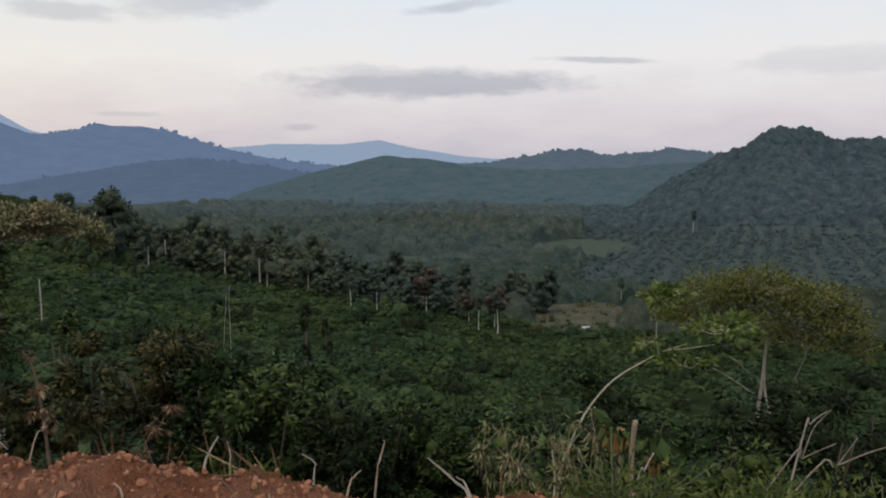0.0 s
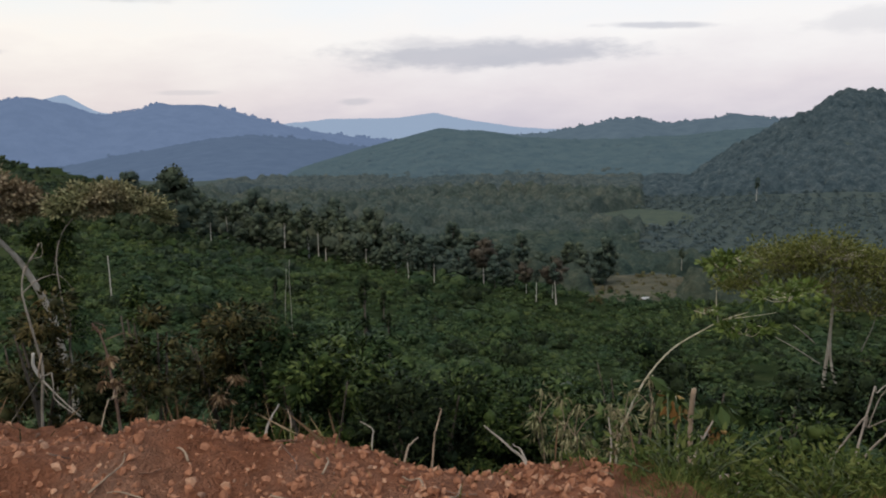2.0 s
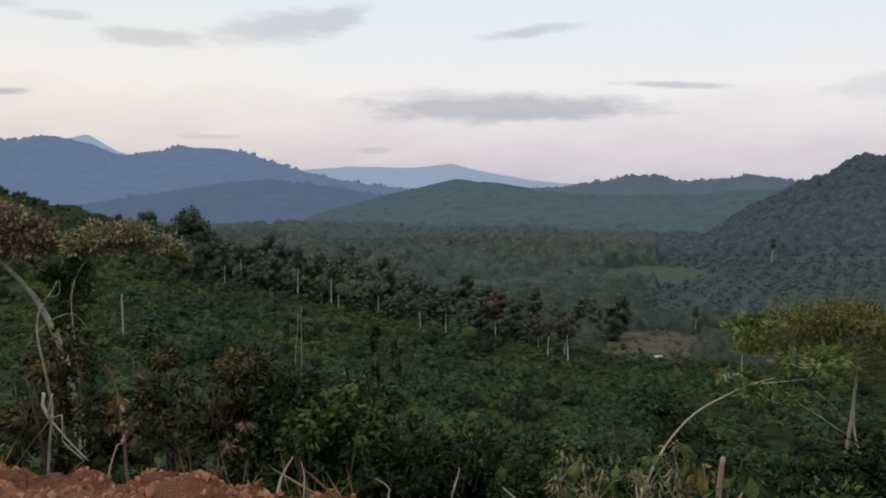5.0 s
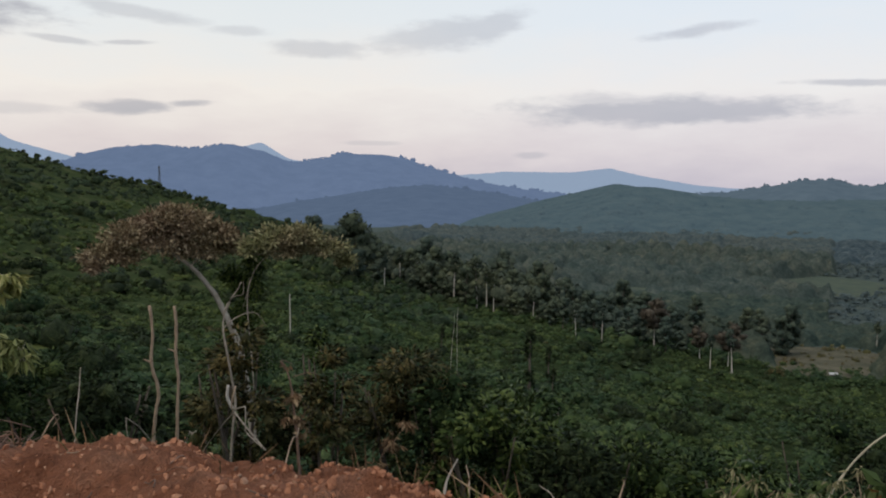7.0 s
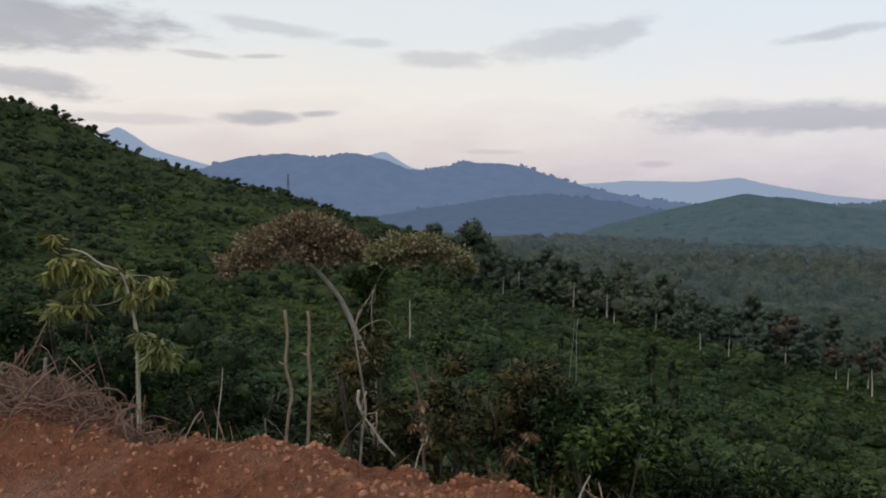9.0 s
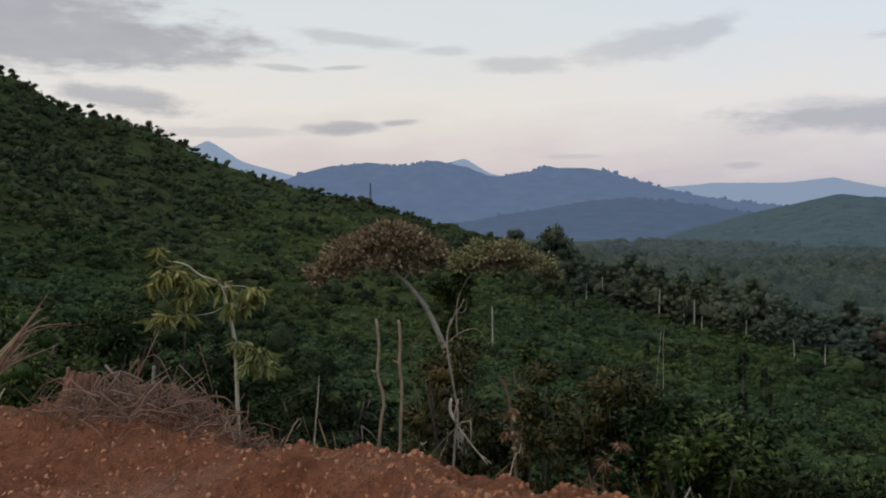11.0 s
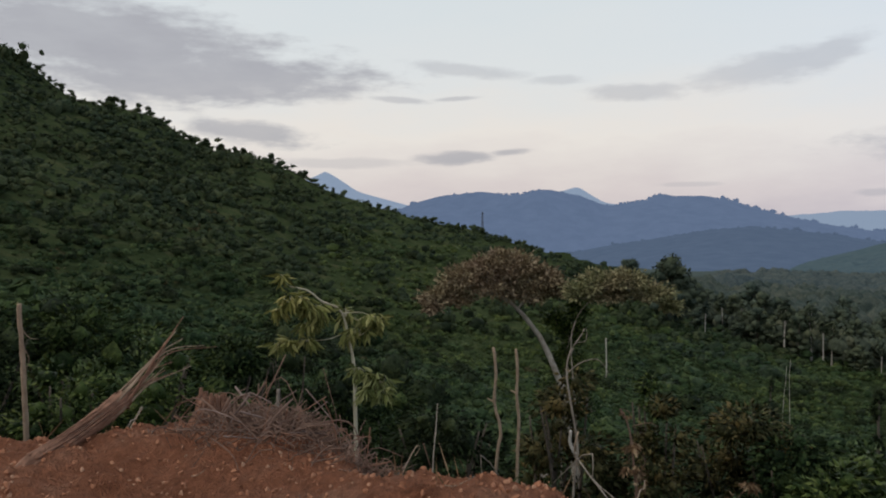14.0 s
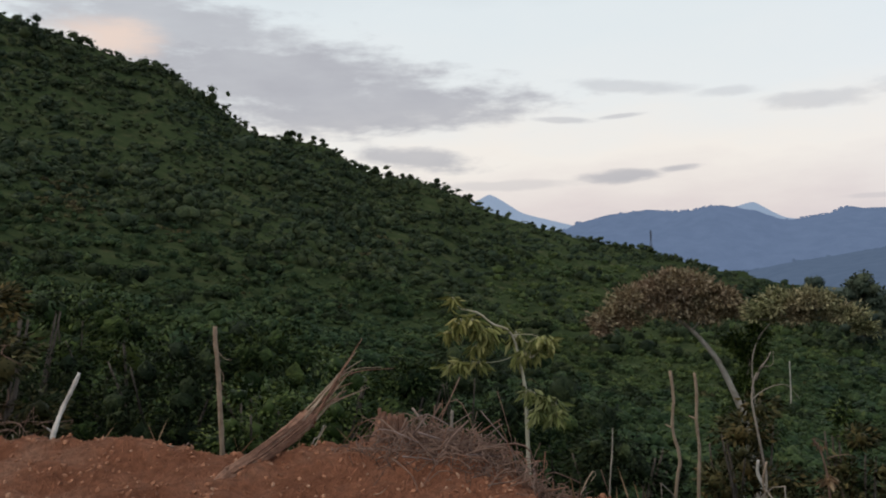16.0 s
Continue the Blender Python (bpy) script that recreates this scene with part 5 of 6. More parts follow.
def near_trees():
    leafy("rusty_tree", "leaning tree with broad flat rusty brown crown", "tree", [
        ([(-14.68, 26.16, -4.59), (-14.89, 26.04, -3.61), (-15.42, 25.73, -2.22), (-15.75, 25.53, -1.64), (-16.16, 25.27, -1.07), (-16.69, 24.93, -0.61), (-17.36, 24.46, -0.24), (-17.91, 24.07, 0.10)], 0.24, 0.07),
        ([(-16.69, 24.93, -0.61), (-16.60, 25.00, 0.00), (-16.30, 25.18, 0.45)], 0.09, 0.03), ([(-16.16, 25.27, -1.07), (-15.80, 25.50, -0.50), (-15.53, 25.67, 0.00)], 0.08, 0.03), ([(-17.36, 24.46, -0.24), (-17.90, 24.05, -0.30), (-18.41, 23.69, -0.62)], 0.07, 0.02),
        ([(-17.00, 24.72, -0.42), (-17.10, 24.65, 0.10), (-17.07, 24.67, 0.50)], 0.07, 0.02)],
        [((-18.41, 23.69, -0.72), 0.75, 0.45, 900), ((-17.80, 24.15, -0.12), 0.9, 0.6, 1400), ((-17.10, 24.65, 0.38), 0.9, 0.55, 1500), ((-16.30, 25.18, 0.42), 0.9, 0.55, 1500), ((-15.55, 25.67, -0.02), 0.85, 0.55, 1300),
         ((-14.98, 26.03, -0.45), 0.55, 0.4, 600), ((-16.95, 24.76, -0.35), 1.0, 0.5, 900), ((-15.90, 25.45, -0.60), 0.8, 0.5, 650), ((-17.95, 24.03, -0.70), 0.7, 0.45, 550), ((-18.70, 23.45, -1.05), 0.45, 0.3, 260), ((-16.60, 24.98, 0.78), 0.6, 0.3, 420)],
        0.15, M_RUST, M_LIGHTBARK, 101, droop=0.15, leaf_width=0.5, dense=1.7)
    leafy("olive_tree", "vine-hung tree with flat olive and tan crown", "tree", [
        ([(-13.89, 25.45, -4.78), (-13.97, 25.41, -3.59), (-14.01, 25.39, -1.81), (-13.49, 25.67, -0.72), (-12.45, 26.19, -0.27)], 0.05, 0.03), ([(-13.49, 25.67, -0.72), (-13.20, 25.82, -0.40), (-13.14, 25.85, -0.10)], 0.05, 0.02), ([(-12.45, 26.19, -0.27), (-11.80, 26.50, -0.30), (-11.20, 26.75, -0.60)], 0.05, 0.02)],
        [((-13.75, 25.53, -0.45), 0.6, 0.42, 800), ((-13.14, 25.85, -0.12), 0.75, 0.45, 1200), ((-12.37, 26.23, -0.08), 0.75, 0.45, 1200), ((-11.59, 26.58, -0.48), 0.65, 0.42, 900), ((-10.99, 26.84, -0.92), 0.4, 0.32, 400), ((-12.75, 26.03, -0.55), 0.6, 0.3, 350)],
        0.15, M_OLIVE, M_GREY, 102, droop=0.15, leaf_width=0.5, dense=1.6)
    leafy("creeper_column", "dark green creeper hanging over a leaning trunk", "creeper", [([(-15.37, 27.14, -5.16), (-15.24, 27.09, -3.11), (-15.01, 27.20, -2.05), (-14.82, 27.30, -1.42)], 0.06, 0.03)],
        [((-15.47, 26.94, -1.63), 0.45, 0.5, 900), ((-15.01, 27.20, -2.05), 0.5, 0.7, 1100), ((-15.21, 27.09, -3.11), 0.6, 0.8, 1500), ((-14.82, 27.30, -1.24), 0.4, 0.5, 700), ((-15.37, 27.14, -4.07), 0.8, 0.8, 1600), ((-14.93, 27.20, -4.83), 0.9, 0.7, 1500)],
        0.17, M_NEAR, M_GREY, 112, droop=0.8, leaf_width=0.5)
    leafy("drooping_sapling", "young sapling with pale curved stem and long drooping leaves", "sapling", [
        ([(-8.42, 8.59, -1.13), (-8.43, 8.58, -0.39), (-8.47, 8.55, 0.02), (-8.56, 8.45, 0.53), (-8.75, 8.25, 0.68), (-8.89, 8.11, 0.84), (-9.05, 7.92, 0.90)], 0.055, 0.016),
        ([(-8.51, 8.50, 0.23), (-8.69, 8.32, 0.13), (-8.95, 8.03, 0.11), (-9.16, 7.80, 0.09)], 0.014, 0.005), ([(-8.56, 8.45, 0.50), (-8.36, 8.65, 0.51), (-8.19, 8.82, 0.42)], 0.014, 0.005), ([(-8.44, 8.57, -0.26), (-8.28, 8.73, -0.37), (-8.11, 8.88, -0.48)], 0.012, 0.004),
        ([(-9.05, 7.92, 0.90), (-9.10, 7.87, 0.97), (-9.11, 7.85, 1.08)], 0.010, 0.004)],
        [((-8.95, 8.04, 0.72), 0.16, 0.10, 34), ((-8.82, 8.19, 0.60), 0.16, 0.10, 34), ((-9.06, 7.92, 0.72), 0.15, 0.10, 30), ((-9.14, 7.82, 0.58), 0.14, 0.10, 24), ((-8.73, 8.27, 0.46), 0.15, 0.12, 28), ((-8.88, 8.11, 0.38), 0.15, 0.12, 26),
         ((-8.51, 8.50, 0.50), 0.14, 0.10, 26), ((-8.38, 8.63, 0.43), 0.15, 0.10, 32), ((-8.28, 8.73, 0.45), 0.15, 0.10, 32), ((-8.19, 8.82, 0.36), 0.14, 0.10, 26), ((-8.37, 8.64, 0.22), 0.15, 0.12, 26), ((-8.51, 8.50, 0.20), 0.13, 0.12, 18),
         ((-8.37, 8.64, -0.32), 0.13, 0.10, 20), ((-8.25, 8.75, -0.40), 0.15, 0.12, 30), ((-8.13, 8.86, -0.48), 0.15, 0.12, 30), ((-8.28, 8.72, -0.60), 0.16, 0.14, 30), ((-8.10, 8.89, -0.64), 0.15, 0.14, 28),
         ((-9.06, 7.91, 0.11), 0.12, 0.06, 16), ((-9.15, 7.80, 0.08), 0.11, 0.06, 14), ((-8.90, 8.09, 0.14), 0.12, 0.06, 14), ((-9.11, 7.85, 1.05), 0.05, 0.06, 12)],
        0.21, M_OLGREEN, M_SAPBARK, 103, droop=1.3, leaf_width=0.29, dense=1.5)
    leafy("umbrella_tree", "spreading umbrella-shaped tree with yellow-green crown", "tree", [
        ([(6.06, 14.88, -3.89), (6.04, 14.89, -3.12), (6.10, 14.86, -2.35), (6.15, 14.84, -1.50), (6.17, 14.84, -0.97)], 0.085, 0.035), ([(6.24, 14.81, -3.16), (6.13, 14.85, -2.57), (6.13, 14.85, -1.92)], 0.05, 0.03), ([(5.90, 14.73, -2.68), (5.44, 14.58, -2.36), (5.02, 14.41, -2.10)], 0.025, 0.01),
        ([(5.82, 14.76, -2.31), (5.49, 14.56, -2.02), (5.34, 14.51, -1.91)], 0.025, 0.01), ([(6.17, 14.84, -1.60), (6.70, 14.61, -1.17), (7.04, 14.45, -1.06)], 0.03, 0.012), ([(6.74, 15.03, -2.54), (6.89, 14.97, -2.10), (6.96, 14.93, -1.77)], 0.025, 0.012), ([(6.17, 14.84, -1.50), (5.71, 15.01, -1.08), (5.24, 15.18, -0.97)], 0.03, 0.012)],
        [([(5.33, 15.15, -0.88)][0], 0.75, 0.36, 1700), ([(6.08, 14.87, -0.74)][0], 0.8, 0.36, 1800), ([(6.74, 14.59, -0.96)][0], 0.75, 0.36, 1600), ([(7.21, 14.37, -1.26)][0], 0.6, 0.36, 1100), ([(4.74, 15.33, -1.29)][0], 0.5, 0.3, 800), ([(5.90, 14.94, -1.29)][0], 0.8, 0.25, 800), ([(6.62, 14.65, -1.59)][0], 0.7, 0.3, 600), ([(7.46, 14.25, -1.71)][0], 0.4, 0.3, 400)],
        0.068, M_YELLOW, M_LIGHTBARK, 104, leaf_width=0.5, dense=1.9)
    leafy("arching_sapling", "slender sapling arching sideways with tufts of lime leaves", "sapling", [
        ([(1.52, 8.89, -1.91), (1.59, 8.88, -1.66), (1.70, 8.86, -1.35), (1.89, 8.83, -1.02), (2.11, 8.79, -0.77), (2.35, 8.73, -0.60), (2.55, 8.68, -0.47), (2.81, 8.60, -0.36)], 0.03, 0.008), ([(2.53, 8.68, -0.48), (2.51, 8.69, -0.30), (2.51, 8.69, -0.14)], 0.013, 0.006),
        ([(2.58, 8.67, -0.45), (2.86, 8.59, -0.40), (3.08, 8.52, -0.35)], 0.01, 0.005)],
        [([(2.59, 8.67, 0.12)][0], 0.24, 0.13, 260), ([(2.73, 8.63, 0.21)][0], 0.12, 0.08, 40), ([(3.15, 8.49, -0.18)][0], 0.34, 0.11, 380), ([(2.78, 8.61, -0.56)][0], 0.26, 0.1, 180), ([(2.41, 8.72, -0.37)][0], 0.16, 0.08, 40)],
        0.085, M_LIME, M_SAPBARK, 105, droop=0.2, leaf_width=0.5)
    leafy("dead_sapling", "dead sapling with shrivelled brown hanging leaves", "sapling", [
        ([(-4.26, 9.04, -1.54), (-4.29, 9.03, -1.21), (-4.32, 9.01, -0.82), (-4.37, 8.98, -0.58), (-4.43, 8.96, -0.47)], 0.04, 0.012), ([(-4.31, 9.02, -0.67), (-4.14, 9.10, -0.62), (-4.02, 9.15, -0.66)], 0.012, 0.004), ([(-4.28, 9.03, -1.31), (-4.18, 9.08, -1.11), (-4.20, 9.07, -0.98)], 0.014, 0.005), ([(-4.39, 8.98, -0.58), (-4.43, 8.95, -0.46), (-4.30, 9.02, -0.51)], 0.012, 0.005)],
        [([(-4.33, 9.01, -0.91)][0], 0.10, 0.12, 60), ([(-4.30, 9.02, -1.21)][0], 0.12, 0.2, 70), ([(-4.21, 9.06, -1.39)][0], 0.10, 0.12, 22), ([(-4.37, 8.99, -0.53)][0], 0.08, 0.05, 10)],
        0.085, M_DRY, M_TWIG, 106, droop=1.6, leaf_width=0.45, twigs=False)
    leafy("broadleaf_plant", "broad-leaved plant with drooping green and wilted leaves", "plant", [([(1.60, 6.24, -0.95), (1.60, 6.24, -0.69), (1.58, 6.24, -0.49)], 0.02, 0.008)],
        [([(1.55, 6.25, -0.51)][0], 0.14, 0.1, 34), ([(1.91, 6.36, -0.64)][0], 0.14, 0.1, 30)], 0.16, M_GRASSY2, M_SAPBARK, 107, droop=1.6, leaf_width=0.55, twigs=False)
    leafy("wilted_plant", "wilted plant with orange-brown hanging leaves", "plant", [([(1.55, 6.14, -0.91), (1.57, 6.14, -0.68), (1.55, 6.14, -0.51)], 0.014, 0.006)],
        [([(1.55, 6.14, -0.55)][0], 0.10, 0.08, 16), ([(1.81, 6.08, -0.74)][0], 0.08, 0.07, 10)], 0.12, M_ORANGE, M_TWIG, 108, droop=1.8, leaf_width=0.5, twigs=False)

    for pts, seed in (([(0.58, 6.57, -1.04), (0.55, 6.58, -0.80), (0.58, 6.57, -0.56)], 140), ([(0.71, 6.36, -1.02), (0.74, 6.36, -0.79), (0.71, 6.36, -0.56)], 141), ([(1.30, 6.67, -1.08), (1.26, 6.68, -0.84), (1.29, 6.68, -0.60)], 142), ([(1.48, 6.84, -1.05), (1.52, 6.83, -0.80), (1.48, 6.84, -0.55)], 143), ([(0.83, 6.04, -0.96), (0.79, 6.05, -0.74), (0.82, 6.04, -0.52)], 144), ([(1.09, 6.10, -1.01), (1.12, 6.10, -0.79), (1.09, 6.10, -0.56)], 145)):
        leafy("dry_weed", "dead upright weed with shrivelled tan leaves at the edge", "weed", [(pts, 0.012, 0.005), ([pts[1], tuple(np.array(pts[1]) * 0.4 + np.array(pts[2]) * 0.6 + (0.07, 0, 0)), tuple(np.array(pts[2]) + (0.14, 0, -0.03))], 0.008, 0.004), ([pts[1], tuple(np.array(pts[1]) * 0.5 + np.array(pts[2]) * 0.5 - (0.08, 0, 0))], 0.008, 0.004)],
              [(pts[1], 0.11, 0.12, 46), (pts[2], 0.08, 0.08, 22), (tuple((np.array(pts[0]) + pts[1]) / 2), 0.13, 0.14, 50)], 0.075, M_OLIVE, M_TAN, seed, droop=1.2, group="dry weeds at the edge", leaf_width=0.22, twigs=False)
    leafy("dry_frond", "reddish brown dead frond hanging over a bush", "frond", [([(-4.51, 12.40, -2.93), (-4.26, 12.49, -2.56), (-4.07, 12.56, -2.22)], 0.016, 0.006)],
          [((-4.07, 12.56, -2.22), 0.16, 0.14, 60), ((-4.26, 12.49, -2.56), 0.18, 0.16, 70), ((-4.51, 12.40, -2.93), 0.16, 0.16, 60)], 0.15, M_DRY, M_TWIG, 150, droop=1.2, leaf_width=0.22, twigs=False)


near_trees()


def bush(at_top, width, depth_down, n, leaf, mat, seed, label, droop=0.35):
    """A tall bush whose top is at at_top, hung with leaves down to the ground."""
    top = np.array(at_top)
    g = height_at(top[0], top[1])
    tall = top[2] - g
    rg = np.random.default_rng(seed)
    b = thing("bush", (top[0], top[1], g), label, "bush", "bushes below the edge")
    for i in range(3):
        a = rg.uniform(0, 6.28)
        pts = [(rg.normal() * 0.15, rg.normal() * 0.15, -0.2), (math.cos(a) * width * 0.2, math.sin(a) * width * 0.2, tall * 0.5), (math.cos(a) * width * 0.35, math.sin(a) * width * 0.35, tall * 0.88)]
        v, f = tube(spline(pts, 10), 0.05, 0.015, 6, 0.15, i)
        part("stem", fast_mesh("stem", v, f, (M_BARK,), None, True), b)
    lobes = 26
    u = rg.uniform(0, 1, lobes)
    a = rg.uniform(0, 2 * np.pi, lobes)
    z = tall * (1 - depth_down * u)
    rr = width / 2 * np.sqrt(np.clip(1 - (1 - u * 1.5).clip(0, 1) ** 2, 0.03, 1)) * rg.uniform(0.55, 1.0, lobes)
    lc = np.stack([np.cos(a) * rr, np.sin(a) * rr, z - 0.15 * width * 0.3], -1)
    w = rg.integers(0, lobes, n)
    nn = rg.normal(size=(n, 3))
    nn /= np.linalg.norm(nn, axis=1)[:, None]
    nn[:, 2] = nn[:, 2] * 0.7 + 0.2
    p = lc[w] + nn * width * 0.17 * rg.uniform(0.6, 1.1, n)[:, None]
    d = nn + np.stack([np.cos(a[w]), np.sin(a[w]), np.zeros(n)], -1) * 0.5 + rg.normal(size=(n, 3)) * 0.3
    d[:, 2] -= droop
    v, f = leaf_quads(rg, p, d, leaf, leaf * 0.42)
    f = np.concatenate([f[:, :3], f[:, (0, 2, 3)]])
    made, ns = [(v, f)], [np.repeat(unit(nn * 0.5 + unit(p - (0, 0, tall * 0.5)) * 0.5 + rg.normal(size=(n, 3)) * 0.25), 4, 0)]
    for c in lc:
        k = ICO1[0] * (1 + 0.2 * rg.normal(size=(len(ICO1[0]), 1))) * width * 0.075 + c
        made.append((k, ICO1[1]))
        ns.append(ICO1[0])
    v, f = join(made)
    part("foliage", soft_mesh("foliage", v, f, np.concatenate(ns), mat), b)
    return b


def bushes():
    G, Bn, Dk = "dense dark green leafy bush below the dirt edge", "dry brownish green bush draped with creepers", "dark vine-covered bush column"
    ROW = (
        ([(-7.82, 13.96, -1.13)][0], 1.5, 1.0, 2400, 0.16, M_RUSTGREEN, Dk), ([(-8.80, 14.54, -1.77)][0], 1.5, 1.0, 1800, 0.16, M_RUSTGREEN, Dk), ([(-6.88, 15.55, -1.20)][0], 0.8, 1.0, 1500, 0.15, M_NEAR, Dk), ([(-6.33, 14.70, -1.57)][0], 1.1, 1.0, 1600, 0.15, M_RUSTGREEN, Dk),
        ([(-5.47, 17.16, -2.17)][0], 2.2, 0.9, 3000, 0.17, M_RUSTGREEN, Bn), ([(-4.56, 16.91, -2.41)][0], 1.6, 0.9, 1800, 0.19, M_SHRUB, G), ([(-3.23, 18.75, -2.88)][0], 1.9, 0.9, 2300, 0.2, M_NEAR, G), ([(-3.40, 15.65, -2.65)][0], 1.8, 0.9, 2000, 0.2, M_NEAR, G),
        ([(-1.31, 16.98, -3.30)][0], 1.9, 0.9, 2100, 0.18, M_DARK, G), ([(-0.44, 17.09, -3.59)][0], 1.8, 0.9, 1900, 0.18, M_NEAR, G), ([(-0.64, 17.97, -3.91)][0], 2.2, 0.9, 2200, 0.18, M_NEAR, G), ([(0.65, 18.99, -4.29)][0], 2.0, 0.9, 2000, 0.18, M_SHRUB, G),
        ([(1.57, 16.94, -3.59)][0], 1.8, 0.9, 2000, 0.17, M_NEAR, G), ([(3.83, 21.69, -4.00)][0], 2.6, 0.9, 2400, 0.2, M_SHRUB, G), ([(4.35, 18.53, -3.68)][0], 2.0, 0.9, 2000, 0.18, M_DARK, G), ([(5.85, 17.08, -3.37)][0], 1.9, 0.9, 2000, 0.17, M_DARK, G),
        ([(4.03, 12.41, -2.56)][0], 1.5, 0.9, 1800, 0.15, M_SHRUB, G), ([(6.39, 13.66, -2.48)][0], 1.7, 0.9, 2000, 0.15, M_DARK, G), ([(7.47, 14.24, -2.49)][0], 1.8, 0.9, 2000, 0.15, M_DARK, G), ([(4.40, 11.23, -2.46)][0], 1.4, 0.9, 1600, 0.14, M_NEAR, G),
        ([(-15.87, 18.00, -3.02)][0], 2.8, 0.9, 2600, 0.19, M_SHRUB, G), ([(-16.08, 15.01, -2.23)][0], 2.6, 0.9, 2400, 0.2, M_SHRUB, G), ([(-10.22, 13.58, -2.42)][0], 2.0, 0.9, 2000, 0.18, M_DARK, G),
        ([(-12.85, 9.64, -0.32)][0], 2.0, 0.9, 2200, 0.16, M_SHRUB, G), ([(-11.93, 7.49, -0.04)][0], 1.7, 0.9, 2200, 0.14, M_NEAR, G), ([(-15.95, 8.56, 0.15)][0], 2.6, 0.9, 2600, 0.17, M_SHRUB, G), ([(-11.26, 5.67, -0.22)][0], 1.3, 0.9, 1700, 0.12, M_NEAR, G),
        ([(-15.92, 6.33, 0.22)][0], 2.4, 0.9, 2400, 0.16, M_DARK, G), ([(-18.95, 6.80, 0.52)][0], 3.0, 0.9, 2600, 0.18, M_SHRUB, G), ([(-21.27, 6.17, 1.03)][0], 3.2, 0.9, 2600, 0.18, M_NEAR, G), ([(-14.78, 3.36, 1.43)][0], 1.6, 1.0, 2200, 0.13, M_DARK, Dk),
        ([(-12.90, 2.55, 1.30)][0], 1.5, 1.0, 2400, 0.15, M_RUSTGREEN, Dk), ([(-9.28, 11.79, -1.47)][0], 1.8, 0.9, 2000, 0.16, M_DARK, G), ([(-16.43, 14.70, -0.80)][0], 2.6, 0.9, 2200, 0.18, M_DARK, G), ([(-2.67, 16.75, -3.00)][0], 1.8, 0.9, 2200, 0.2, M_NEAR, G), ([(-1.55, 14.89, -3.02)][0], 1.5, 0.9, 1700, 0.18, M_DARK, G),
        ([(1.74, 11.89, -2.44)][0], 1.2, 0.9, 1500, 0.14, M_NEAR, G),
        ([(1.21, 5.91, -0.80)][0], 0.5, 0.9, 1200, 0.06, M_NEAR, G), ([(1.95, 5.94, -0.81)][0], 0.6, 0.9, 1500, 0.06, M_NEAR, G), ([(2.35, 6.23, -0.92)][0], 0.7, 0.9, 1500, 0.07, M_SHRUB, G), ([(2.44, 5.56, -0.73)][0], 0.5, 0.9, 1200, 0.06, M_NEAR, G),
        ([(2.41, 4.70, -0.48)][0], 0.5, 0.9, 1300, 0.055, M_GRASSY, G), ([(2.70, 4.55, -0.44)][0], 0.5, 0.9, 1300, 0.055, M_GRASSY, G),
    )
    for i, (top, w, dd, n, leaf, mat, lab) in enumerate(ROW):
        bush(top, w * 1.3, dd, int(n * 2.0), leaf * 0.82, mat, 300 + i, lab)


bushes()


# ---- trees of the valley edge ----
def build_tree(name, label, tall, trunk_r, crown_r, crown_h, n, leaf, mat, bark, seed, group, bare=0.45):
    """A standing tree at the origin: trunk, limbs, uneven crown."""
    rg = np.random.default_rng(seed)
    t = thing(name, (0, 0, -500), label, "tree", group)
    lean = rg.normal(size=2) * tall * 0.03
    v, f = tube(spline([(0, 0, -0.6), (lean[0] * 0.3, lean[1] * 0.3, tall * 0.4), (lean[0], lean[1], tall * 0.86)], 12), trunk_r, trunk_r * 0.35, 7, 0.08, seed, True, trunk_r * 0.5)
    part("trunk", fast_mesh("trunk", v, f, (bark,), None, True), t)
    lobes = 30
    u = rg.uniform(0, 1, lobes)
    a = rg.uniform(0, 6.283, lobes)
    z = tall * bare + (tall - tall * bare) * u
    rr = crown_r * np.sin(np.pi * (0.14 + 0.78 * u)) ** 0.8 * rg.uniform(0.25, 0.8, lobes)
    lc = np.stack([lean[0] + np.cos(a) * rr, lean[1] + np.sin(a) * rr, z], -1)
    for c in lc[:5]:
        v, f = tube(spline([(lean[0] * 0.6, lean[1] * 0.6, c[2] * 0.75), tuple(c)], 5), trunk_r * 0.3, 0.04, 4, 0.1, 1)
        part("limb", fast_mesh("limb", v, f, (bark,), None, True), t)
    w = rg.integers(0, lobes, n)
    nn = rg.normal(size=(n, 3))
    nn /= np.linalg.norm(nn, axis=1)[:, None]
    p = lc[w] + nn * crown_r * 0.34 * rg.uniform(0.7, 1.08, n)[:, None] * (1, 1, crown_h)
    v, f = leaf_quads(rg, p, nn + rg.normal(size=(n, 3)) * 0.6, leaf, leaf * 0.7)
    made, ns = [(v, np.concatenate([f[:, :3], f[:, (0, 2, 3)]]))], [np.repeat(unit(nn * 0.6 + unit(p - (lean[0], lean[1], tall * (0.4 + bare * 0.5))) * 0.5), 4, 0)]
    for c in lc:
        made.append((ICO1[0] * (1 + 0.22 * rg.normal(size=(len(ICO1[0]), 1))) * crown_r * 0.29 * (1, 1, crown_h) + c, ICO1[1]))
        ns.append(ICO1[0])
    v, f = join(made)
    part("crown", soft_mesh("crown", v, f, np.concatenate(ns), mat), t)
    return t


def stand(proto, az, r, scale, turn):
    x, y = -math.sin(radians(az)) * r, math.cos(radians(az)) * r
    return copy_thing(proto, Matrix.LocRotScale((x, y, height_at(x, y)), Euler((0, 0, turn)), (scale, scale, scale)))


